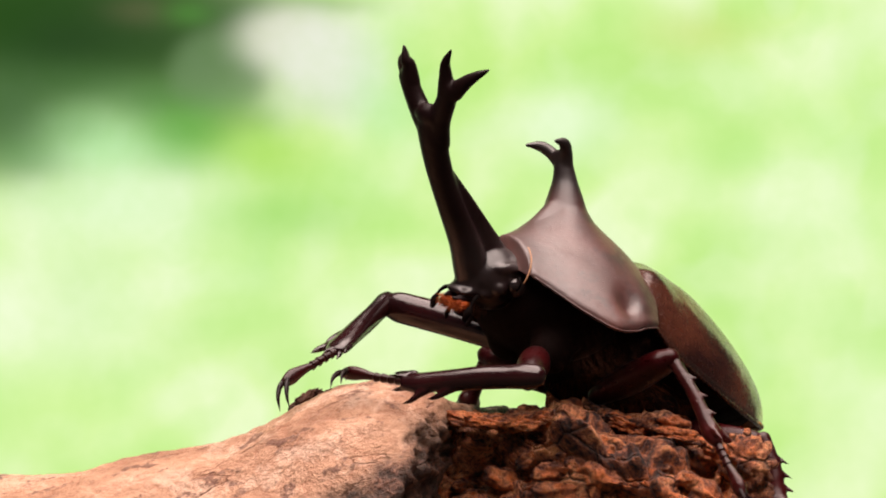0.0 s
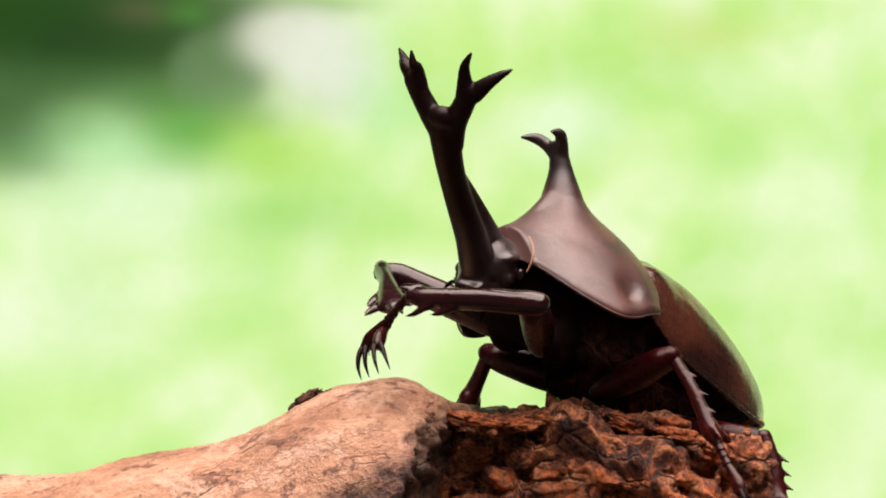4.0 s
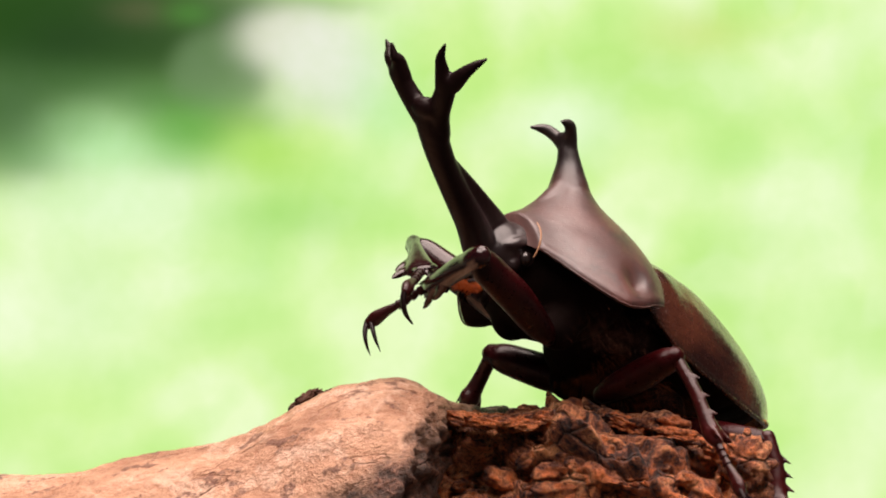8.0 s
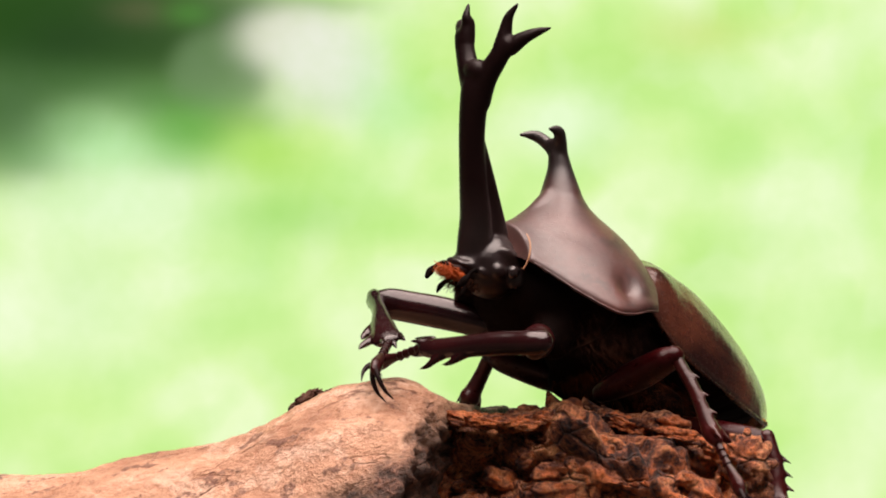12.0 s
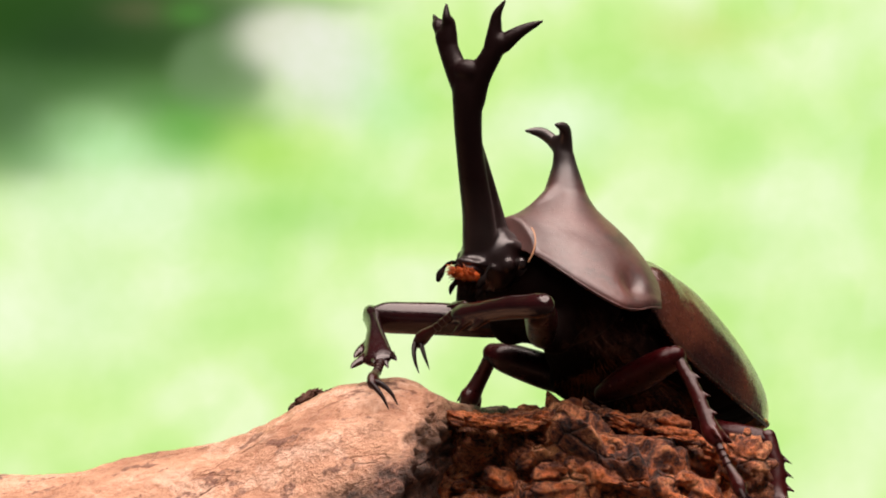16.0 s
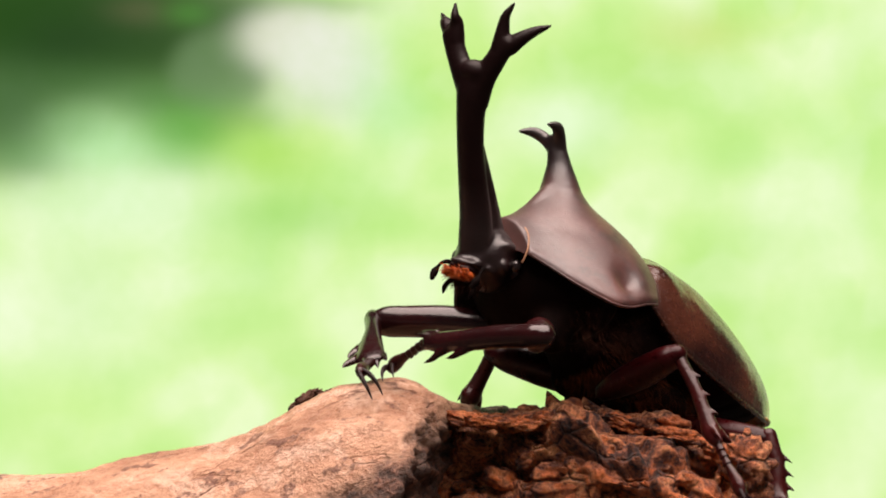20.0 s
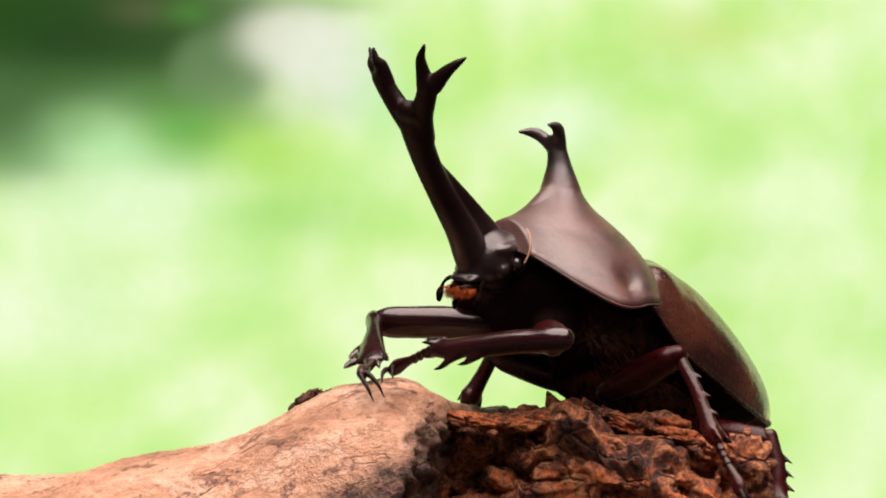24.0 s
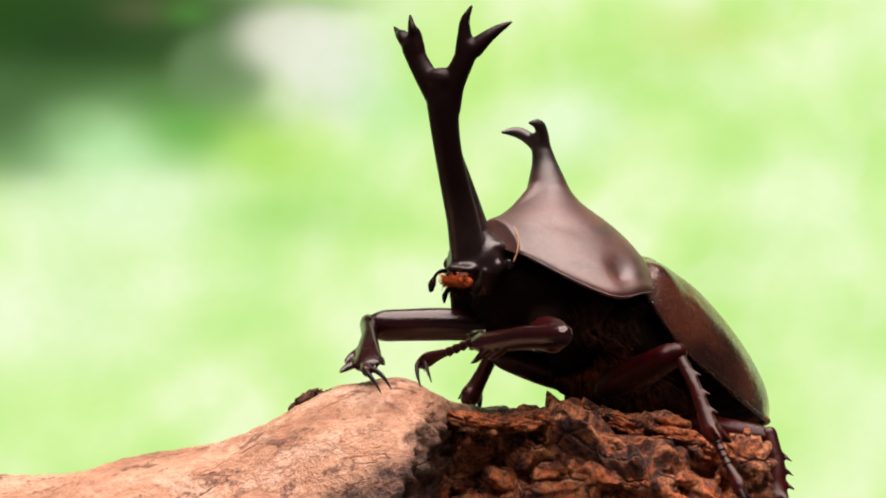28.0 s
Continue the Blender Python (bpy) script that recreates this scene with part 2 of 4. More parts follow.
DISCS += [
    (-0.269, 0.035, 0.031, 0.012, 0.35, 1.0, (0.552, 0.871, 0.352)),
    (-0.033, 0.095, 0.027, 0.027, 0.50, 1.2, (0.552, 0.905, 0.434)),
    (-0.048, 0.047, 0.031, 0.023, 0.40, 1.0, (0.672, 0.939, 0.434)),
    (-0.036, 0.148, 0.023, 0.027, 0.35, 1.0, (0.515, 0.871, 0.305)),
    (-0.262, -0.046, 0.081, 0.070, 0.60, 1.0, (0.888, 1.000, 0.716)),
    (-0.258, -0.108, 0.058, 0.031, 0.50, 1.0, (0.672, 0.956, 0.305)),
    (-0.137, -0.015, 0.047, 0.027, 0.40, 1.0, (0.578, 0.905, 0.352)),
    (-0.056, -0.062, 0.078, 0.058, 0.40, 1.0, (0.776, 0.973, 0.479)),
    (0.084, 0.088, 0.036, 0.028, 0.80, 1.2, (0.839, 1.000, 0.687)),
    (0.029, 0.136, 0.047, 0.035, 0.45, 1.0, (0.578, 0.871, 0.223)),
    (0.018, 0.090, 0.031, 0.023, 0.40, 1.0, (0.552, 0.871, 0.262)),
    (0.179, 0.148, 0.043, 0.019, 0.60, 1.0, (0.591, 0.745, 0.175)),
    (0.146, 0.128, 0.031, 0.019, 0.40, 1.0, (0.552, 0.839, 0.262)),
    (0.212, 0.113, 0.047, 0.027, 0.55, 1.1, (0.761, 0.973, 0.491)),
]
DISCS += [
    (0.196, 0.062, 0.031, 0.017, 0.60, 1.0, (0.479, 0.839, 0.216)),
    (0.158, 0.043, 0.043, 0.035, 0.35, 1.0, (0.672, 0.939, 0.352)),
    (0.239, 0.028, 0.047, 0.035, 0.50, 1.1, (0.839, 1.000, 0.617)),
    (0.266, 0.074, 0.027, 0.027, 0.45, 1.0, (0.617, 0.922, 0.371)),
    (0.289, 0.140, 0.027, 0.031, 0.40, 1.0, (0.701, 0.956, 0.445)),
    (0.212, 0.000, 0.035, 0.023, 0.40, 1.0, (0.565, 0.871, 0.305)),
    (0.258, -0.046, 0.054, 0.043, 0.50, 1.0, (0.776, 0.973, 0.515)),
    (0.289, 0.016, 0.023, 0.023, 0.35, 1.0, (0.578, 0.905, 0.305)),
    (0.239, -0.124, 0.062, 0.043, 0.45, 1.0, (0.617, 0.905, 0.314)),
    (0.286, -0.097, 0.023, 0.027, 0.40, 1.0, (0.807, 0.991, 0.578)),
]
GLOWING_FOLIAGE, GROUND = far_foliage(), soil_ground()


# ---- mesh tools (all lengths below in millimetres) ----
MM = 0.001


def mesh_of(name, bm, material, smooth=True):
    bmesh.ops.recalc_face_normals(bm, faces=bm.faces)
    bmesh.ops.scale(bm, vec=(MM, MM, MM), verts=bm.verts)
    me = bpy.data.meshes.new(name)
    bm.to_mesh(me)
    bm.free()
    me.materials.append(material)
    if smooth:
        me.shade_smooth()
    return me


def part(name, bm, material, parent, label="", smooth=True):
    ob = new(name, mesh_of(name, bm, material, smooth))
    ob.parent = parent
    return tagged(ob, label)


def fuse(ob, voxel, rounds=6):
    """Melts overlapping pieces of a part into one skin."""
    r = ob.modifiers.new("skin", "REMESH")
    r.mode, r.voxel_size, r.use_smooth_shade = "VOXEL", voxel * MM, True
    s = ob.modifiers.new("soften", "SMOOTH")
    s.factor, s.iterations = 0.5, rounds
    return ob


def split_off(ob, name, height, material, label):
    """Makes what lies above a height (mm) of a finished part a part of its own."""
    deps = bpy.context.evaluated_depsgraph_get()
    made = ob.evaluated_get(deps)
    whole = bmesh.new()
    whole.from_mesh(made.to_mesh())
    made.to_mesh_clear()
    pieces = []
    for upper in (False, True):
        bm = whole.copy()
        gone = [f for f in bm.faces if (f.calc_center_median().z > height * MM) != upper]
        bmesh.ops.delete(bm, geom=gone, context="FACES")
        me = bpy.data.meshes.new(name if upper else ob.name)
        bm.to_mesh(me)
        bm.free()
        me.materials.append(material if upper else ob.data.materials[0])
        me.shade_smooth()
        pieces.append(me)
    whole.free()
    ob.modifiers.clear()
    ob.data = pieces[0]
    top = new(name, pieces[1])
    top.parent = ob
    return tagged(top, label)


def curve_points(pts, steps):
    """Catmull-Rom through tuples of any length."""
    p = [np.array(q, float) for q in pts]
    p = [2 * p[0] - p[1]] + p + [2 * p[-1] - p[-2]]
    out = []
    for i in range(1, len(p) - 2):
        a, b, c, d = p[i - 1:i + 3]
        for k in range(steps):
            t = k / steps
            out.append(0.5 * (2 * b + (c - a) * t + (2 * a - 5 * b + 4 * c - d) * t * t + (3 * b - a - 3 * c + d) * t ** 3))
    return out + [p[-2]]


def loft(bm, rings, caps=True):
    rows = [[bm.verts.new(q) for q in r] for r in rings]
    n = len(rows[0])
    for a, b in zip(rows, rows[1:]):
        for i in range(n):
            j = (i + 1) % n
            bm.faces.new((a[i], a[j], b[j], b[i]))
    if caps:
        for r in (rows[0], rows[-1]):
            mid = bm.verts.new(sum((v.co for v in r), Vector()) / n)
            for i in range(n):
                bm.faces.new((mid, r[i], r[(i + 1) % n]))
    return rows


def sweep(bm, pts, side=(0, 1, 0), n=14, steps=6):
    """A tapering limb through points (x, y, z, half thickness, half width along side)."""
    path = curve_points(pts, steps)
    s = Vector(side)
    rings = []
    for i, q in enumerate(path):
        d = Vector(path[min(i + 1, len(path) - 1)][:3]) - Vector(path[max(i - 1, 0)][:3])
        d.normalize()
        w = (s - d * s.dot(d)).normalized()
        h = d.cross(w)
        a, b = max(q[3], 0.02), max(q[4] if len(q) > 4 else q[3], 0.02)
        rings.append([Vector(q[:3]) + h * a * math.cos(t) + w * b * math.sin(t) for t in (2 * math.pi * k / n for k in range(n))])
    for end, sign in ((0, -1), (-1, 1)):
        d = (Vector(path[-1][:3]) - Vector(path[-2][:3])) if sign > 0 else (Vector(path[1][:3]) - Vector(path[0][:3]))
        mid, r = sum(rings[end], Vector()) / n, min(path[end][3], path[end][4] if len(path[end]) > 4 else path[end][3])
        d.normalize()
        extra = [[mid + (q - mid) * math.cos(a) + d * sign * r * math.sin(a) for q in rings[end]] for a in (0.6, 1.15)]
        rings = extra[::-1] + rings if sign < 0 else rings + extra
    loft(bm, rings)
    return bm


def blob(bm, centre, radii, turn=None, segs=28, rings=18):
    m = Matrix.Translation(centre) @ (turn or Matrix()) @ Matrix.Diagonal((*radii, 1))
    bmesh.ops.create_uvsphere(bm, u_segments=segs, v_segments=rings, radius=1, matrix=m)
    return bm


def bmnew(*sweeps, side=(0, 1, 0), n=14, steps=6):
    bm = bmesh.new()
    for pts in sweeps:
        sweep(bm, pts, side, n, steps)
    return bm


def lerp(table, x):
    return float(np.interp(x, [a for a, _ in table], [b for _, b in table]))


def soft(table, x):
    """Smooth curve through a table of (place, value)."""
    xs = [a for a, _ in table]
    i = min(max(int(np.searchsorted(xs, x)) - 1, 0), len(xs) - 2)
    t = min(max((x - xs[i]) / (xs[i + 1] - xs[i]), 0), 1)
    ys = [b for _, b in table]
    h = xs[i + 1] - xs[i]
    def slope(k):
        a, b = max(k - 1, 0), min(k + 1, len(xs) - 1)
        return (ys[b] - ys[a]) / (xs[b] - xs[a])
    m0, m1 = slope(i) * h, slope(i + 1) * h
    return (2 * t ** 3 - 3 * t * t + 1) * ys[i] + (t ** 3 - 2 * t * t + t) * m0 + (3 * t * t - 2 * t ** 3) * ys[i + 1] + (t ** 3 - t * t) * m1


def hairs(bm, count, seed, where, length, thick=0.05):
    """Thin tapering bristles; where(rng) gives root and direction."""
    rng = random.Random(seed)
    for _ in range(count):
        root, d = where(rng)
        root, d = Vector(root), Vector(d).normalized()
        bend = Vector((rng.uniform(-1, 1), rng.uniform(-1, 1), rng.uniform(-1, 1))) * 0.25
        l = length * rng.uniform(0.55, 1.2)
        w = d.orthogonal().normalized()
        h = d.cross(w)
        rows = []
        for k in (0, 0.5):
            c = root + d * l * k + bend * l * k * k
            rows.append([bm.verts.new(c + (w * math.cos(a) + h * math.sin(a)) * thick * (1 - 0.5 * k)) for a in (0, 2.1, 4.2)])
        tip = bm.verts.new(root + d * l + bend * l)
        for i in range(3):
            j = (i + 1) % 3
            bm.faces.new((rows[0][i], rows[0][j], rows[1][j], rows[1][i]))
            bm.faces.new((rows[1][i], rows[1][j], tip))
    return bm


# ---- the setting ----
def make_ground():
    bm = bmesh.new()
    edge = [-900, -120, -30, -8, -3, -1.2, -0.5, 0, 0.5, 1.2, 3, 8, 30, 120, 900]
    grid = [[bm.verts.new((x * 1000, y * 1000, 0)) for x in edge] for y in edge]
    for a, b in zip(grid, grid[1:]):
        for i in range(len(edge) - 1):
            bm.faces.new((a[i], a[i + 1], b[i + 1], b[i]))
    tagged(new("ground", mesh_of("ground", bm, GROUND)), "dark bare soil under the log", "ground", kind="structure")
    bm = bmesh.new()
    turns = [-30 + 2 * k for k in range(31)]
    for z in (-284, 900):
        for turn in turns:
            t = radians(turn)
            bm.verts.new((2300 * math.sin(t), 2300 * math.cos(t) - 2300, z))
    bm.verts.ensure_lookup_table()
    n = len(turns)
    for k in range(n - 1):
        bm.faces.new((bm.verts[k], bm.verts[k + 1], bm.verts[k + n + 1], bm.verts[k + n]))
    ob = new("backdrop", mesh_of("backdrop", bm, GLOWING_FOLIAGE))
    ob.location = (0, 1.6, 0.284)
    tagged(ob, "glowing sheet painted as sunlit green foliage far off, wholly out of focus", "foliage", kind="structure")
    return ob


make_ground()


def rough(p, scale, seed=0.0):
    return noise.fractal(Vector(p) * scale + Vector((seed, seed * 1.7, -seed)), 1.0, 2.1, 5)


def log_section(y0, top, front, back, n):
    """Half-open outline of the log: a rounded crest, then sides that run down to the ground."""
    out = []
    for k in range(n):
        a = math.pi * k / (n - 1)
        c, s = math.cos(a), math.sin(a)
        e = 2 / 2.3
        y = y0 - math.copysign(abs(c) ** e, c) * (front if c > 0 else back)
        out.append((y, top - 17 + 17 * abs(s) ** e))
    low = 30
    return ([(out[0][0] + 6 * t / low, out[0][1] * (1 - t / low)) for t in range(low, 0, -1)] + out
            + [(out[-1][0] - 6 * t / low, out[-1][1] * (1 - t / low)) for t in range(1, low + 1)])


LOG_TOP = [(-150, 94), (-90, 101.5), (-50, 103.5), (-42, 104.2), (-36, 105.6), (-29, 106.7), (-23.4, 108.1), (-18.3, 110.6), (-11.8, 113.9),
           (-6, 114.8), (-3.5, 114.3), (1, 112.4), (3, 112.3), (10, 112.3), (20, 111.5), (30, 109)]
CORE_TOP = [(-6, 106), (-2, 109), (2, 110.8), (6, 111.3), (10, 111.8), (12.8, 112.6), (17, 111.2), (21, 110.6), (26, 110.4), (30, 108.6), (34, 107.8), (37, 106), (40, 98)]


def smooth_step(t):
    t = min(max(t, 0), 1)
    return t * t * (3 - 2 * t)


def core_depth(x, z):
    """How far the broken face of the core lies behind its plain bulge: a cavity, then a slanting ridge."""
    cavity = 8.0 * math.exp(-((x - 4.0) / 6.0) ** 2 - ((z - 102.6) / 4.4) ** 2)
    lip = (1.6 + 2.0 * noise.noise(Vector((x * 0.35, 0, z * 0.2)))) * math.exp(-((z - 109.6 - 1.2 * noise.noise(Vector((x * 0.3, 5, 0)))) / 1.4) ** 2 - ((x - 7) / 7) ** 2)
    along = Vector((17, -11)).normalized()
    off = Vector((x - 11, z - 112)).dot(Vector((-along.y, along.x)))
    ridge = 6.0 * math.exp(-(off / 3.4) ** 2) * smooth_step((x - 8) / 6)
    gully = 5 * math.exp(-((x - 30.5) / 2.3) ** 2 - ((z - 102.5) / 4.5) ** 2)
    return cavity - lip - ridge + gully


def make_log():
    log = tagged(new("driftwood_log"), "weathered tan driftwood log with a rotten brown hollow", "log")
    bm = bmesh.new()
    rings = []
    xs = [-150, -130, -110, -95, -80, -70] + [-62 + 0.38 * i for i in range(245)]
    for x in xs:
        if x > 30:
            break
        top = soft(LOG_TOP, x)
        front = 20 - 4 * min(max((-x - 20) / 40, 0), 1) if x < -1.8 else 20 - 16 * smooth_step((x + 1.8) / 7.0)
        ring = []
        for y, z in log_section(-2 + max(0, x) * 2.2, top, front, 26, 110):
            p = Vector((x, y, z))
            if y < 0:
                # the broken edge slants back towards its foot
                p.x += 0.28 * (max(z, 97) - 113) * smooth_step((x + 9) / 6)
            q = Vector((x * 0.25, y, z))
            d = 0.75 * rough(q, 0.16, 3) + 0.30 * rough(q, 0.6, 7) + 0.35 * rough(p, 0.08, 1) + 0.10 * rough(p, 1.3, 9)
            g = noise.noise(Vector((x * 0.035, y * 0.22, z * 0.22)))
            d -= 0.12 * max(0, 0.12 - abs(g)) / 0.12 * max(0, noise.noise(p * 0.06) + 0.2)
            broken = smooth_step((x + 4.5) / 4) * (1 if y < 0 else 0) * min(1, max(0, (top - z) / 3))
            d += broken * (1.3 * (noise.ridged_multi_fractal(p * 0.3, 0.9, 2.2, 5, 1.0, 2.0) - 1.1) + 1.2 * rough(p, 0.3, 4) + 0.8 * rough(p, 0.9, 6))
            ring.append(p + Vector((0.5 * broken, -0.5 if y < -2 else 0.5, 1 - broken)).normalized() * d * min(z / 30, 1))
        rings.append(ring)
    loft(bm, rings)
    part("bare_wood", bm, BARE, log, "smooth pale tan wood without bark")
    # the rotten core: blocky, cracked and ragged
    bm = bmesh.new()
    rings = []
    for i in range(190):
        x = -7 + 0.245 * i
        top = soft(CORE_TOP, x)
        taper = min(1, max(0.12, (40.5 - x) / 6))
        ring = []
        for y, z in log_section(4 + max(0, x) * 0.12, top, (16 + 5 * math.sin((x + 4) / 13)) * taper, 24 * taper, 130):
            p = Vector((x, y, z))
            w = Vector((x * 0.55 + 1.5 * noise.noise(p * 0.12), y * 0.8, z * 0.8 + 0.5 * x))
            dist, _ = noise.voronoi(w * 0.21)
            crack = min(1, (dist[1] - dist[0]) * 2.6)
            dist2, _ = noise.voronoi(w * 0.62)
            crack2 = min(1, (dist2[1] - dist2[0]) * 2.4)
            back = core_depth(x, z) if y < 4 else 0
            d = 2.7 * (crack - 0.75) + 0.9 * (crack2 - 0.7) + 2.0 * rough(p, 0.12, 11) + 0.9 * rough(p, 0.5, 5) + 0.6 * (noise.ridged_multi_fractal(w * 0.45, 0.9, 2.2, 5, 1.0, 2.0) - 1.1)
            face = Vector((0.35 if x > 34 else 0, -1.0 if y < 4 else 0.6, 0.55)).normalized()
            if z > top - 2.5:
                d *= 0.55
            ring.append(p + face * d * min(z / 30, 1) + Vector((0, back, 0)))
        rings.append(ring)
    loft(bm, rings)
    part("rotten_core", bm, ROTTEN, log, "crumbling reddish-brown rotten wood, cracked into blocks")
    return log


def chunk_meshes(count):
    """Ragged, fibrous crumbs of rotten wood, shared by many pieces."""
    made = []
    for k in range(count):
        bm = bmesh.new()
        bmesh.ops.create_icosphere(bm, subdivisions=4, radius=1)
        rng = random.Random(40 + k)
        planes = [(Vector((rng.gauss(0, 1), rng.gauss(0, 1), rng.gauss(0, 1))).normalized(), rng.uniform(0.5, 0.85)) for _ in range(5)]
        for v in bm.verts:
            p = v.co.copy()
            for n, d in planes:
                over = p.dot(n) - d
                if over > 0:
                    p -= n * over
            f = Vector((p.x * 0.45, p.y, p.z * 1.5))
            p += p.normalized() * (0.30 * rough(f, 1.8, k) + 0.10 * rough(p, 6.5, k) + 0.07 * (noise.ridged_multi_fractal(f * 2.4 + Vector((k, 0, 0)), 0.9, 2.1, 4, 1.0, 2.0) - 1.0))
            v.co = Vector((p.x * 1.3, p.y, p.z * 0.85))
        made.append(mesh_of("wood_chunk", bm, ROTTEN))
    return made


def crumble(log):
    shapes = chunk_meshes(9)
    rng = random.Random(77)
    for k in range(120):
        x = rng.uniform(-0.5, 35.5)
        depth = rng.random() ** 1.3
        top = soft(CORE_TOP, x) - 0.6
        z = top - 16 * depth
        bulge = 1 - max(0, 1 - depth * 1.6) ** 2.2
        y = 4 + x * 0.12 - (15 + 5 * math.sin((x + 4) / 13)) * min(1, (41 - x) / 6) * bulge + 0.6 + 0.45 * rng.random()
        y += core_depth(x, z)
        ridge = core_depth(x, z) < -2
        if ridge and rng.random() < 0.6:
            continue
        s = (0.5 + 1.6 * rng.random() ** 1.6) * (1.25 if x > 14 else 1)
        ob = new("wood_chunk", shapes[k % 9])
        ob.parent = log
        ob.matrix_basis = pose(x * MM, y * MM, z * MM, rng.uniform(-25, 25), rng.uniform(-30, 40), rng.uniform(-30, 30)) @ Matrix.Diagonal((s, s, s, 1))


def bark_piece(log, centre, size, seed, turn, material, name):
    bm = bmesh.new()
    bmesh.ops.create_icosphere(bm, subdivisions=4, radius=1)
    for v in bm.verts:
        p = v.co.copy()
        dist, _ = noise.voronoi(p * 1.9 + Vector((seed, 0, 0)))
        v.co = p * (0.8 + 0.35 * min(1, (dist[1] - dist[0]) * 2) + 0.35 * rough(p, 1.6, seed))
        v.co = Vector((v.co.x * size[0], v.co.y * size[1], v.co.z * size[2]))
    bmesh.ops.transform(bm, matrix=Matrix.Translation(centre) @ pose(0, 0, 0, *turn), verts=bm.verts)
    part(name, bm, material, log)


def shard(log, foot, tip, width, seed):
    """A sharp upright splinter of broken wood."""
    foot, tip = Vector(foot), Vector(tip)
    rings = []
    for i in range(15):
        t = i / 14
        r = width * (1 - t) ** 0.9 + 0.03
        ring = []
        for k in range(14):
            a = 2 * math.pi * k / 14
            q = foot.lerp(tip, t) + Vector((math.cos(a) * r + 0.95 * width * (1 - t), math.sin(a) * r * 0.6, 0))
            ring.append(q + Vector((1, 0.5, 0)) * 0.5 * rough(Vector((q.x * 1.2, q.y * 1.2, q.z * 0.4)), 0.9, seed) * (1 - t))
        rings.append(ring)
    bm = bmesh.new()
    loft(bm, rings)
    part("splinter", bm, ROTTEN, log)


def crumbs(log, count):
    """Tiny crumbs and slivers of old bark that cling to the crest of the bare wood."""
    rng = random.Random(12)
    for k in range(count):
        x = rng.uniform(-52, -5) if k % 3 else rng.uniform(-19, -4)
        bm = bmesh.new()
        bmesh.ops.create_icosphere(bm, subdivisions=2, radius=1)
        for v in bm.verts:
            v.co *= 0.9 + 0.5 * rough(v.co, 1.4, k)
        s = rng.uniform(0.12, 0.36)
        y = rng.uniform(-3, 4)
        bmesh.ops.transform(bm, matrix=pose(x, y, soft(LOG_TOP, x) - 0.15, 0, -12, rng.uniform(0, 90)) @ Matrix.Diagonal((s * 1.9, s, s, 1)), verts=bm.verts)
        part("bark_crumb", bm, BARK if k % 2 else BARE, log)


LOG = make_log()
crumble(LOG)
for x, y, z, size, turn, seed in ((-17.1, 0.4, 111.3, (1.4, 2.0, 0.6), -42, 2.3), (-15.9, 0.6, 112.6, (1.8, 2.2, 0.75), -36, 4.1), (-14.6, 0.6, 113.3, (1.1, 1.6, 0.5), -12, 5.9), (-12.4, 1.0, 113.9, (1.1, 1.5, 0.24), -14, 6.6)):
    bark_piece(LOG, (x, y, z), size, seed, (0, turn, 0), BARK, "bark_flake")
shard(LOG, (11.8, -1.0, 110.2), (11.9, -0.6, 113.7), 2.2, 3)
shard(LOG, (15.4, -2.4, 110.2), (16.0, -2.0, 112.9), 2.4, 4)
shard(LOG, (18.5, -3.0, 109.8), (18.0, -2.6, 112.0), 2.0, 8)
for k, (x, y, z, l, tilt) in enumerate([(2.2, -7.0, 110.2, 2.6, 4), (5.4, -8.6, 109.9, 3.2, 6), (9.2, -8.8, 109.6, 3.0, -8), (12.6, -8.6, 109.9, 2.6, 14), (16.0, -10.6, 108.0, 2.4, 38), (20.4, -5.0, 109.8, 2.6, 22), (26.6, -6.0, 108.4, 3.0, 12), (30.6, -6.4, 106.8, 2.2, 26)]):
    bark_piece(LOG, (x, y, z), (l, 2.0, 0.9), 11.0 + 1.7 * k, (14, tilt, 0), ORANGE_ROT, "splinter")
crumbs(LOG, 46)
bark_piece(LOG, (17.5, -2, 110.6), (1.8, 2.2, 1.2), 6.7, (0, 25, 0), ROTTEN, "splinter")
bark_piece(LOG, (24.5, -3, 109.6), (4.2, 3.0, 1.7), 8.9, (0, 8, 20), ROTTEN, "splinter")
bark_piece(LOG, (34.2, -6, 105.2), (2.9, 3.2, 3.2), 5.2, (0, 0, 0), ROTTEN, "splinter")


# ---- the beetle ----
BASE = Vector((0.018, 0.006, 0.109))
COLLAR = Vector((6.98, -5.0, 131.38))      # front collar of the pronotum, at rest
NECK = Vector((0.5, 0, -5.5))              # head joint, in the prothorax's axes
HINGE = Vector((-17, 0, -3))               # prothorax joint, in the prothorax's axes
HIPS = {"right": Vector((-9, -4.5, -9.3)), "left": Vector((-5.5, 4.6, -13.3))}
FEMUR, TIBIA, TARSUS = 16.5, 14.5, 8.0


def axes(heading, pitch):
    """Axes of a body that faces left and towards the viewer: forward, left, up."""
    h, p = radians(heading), radians(pitch)
    f = Vector((-math.cos(h) * math.cos(p), -math.sin(h) * math.cos(p), math.sin(p)))
    l = Vector((math.sin(h), -math.cos(h), 0))
    m = Matrix((f, l, f.cross(l))).transposed()
    return m.to_4x4()


FRONT, REAR = axes(42, 20), axes(46, 25.3)
beetle = tagged(new("rhinoceros_beetle"), "glossy dark brown horned beetle standing on the log", "beetle")
beetle.location = BASE


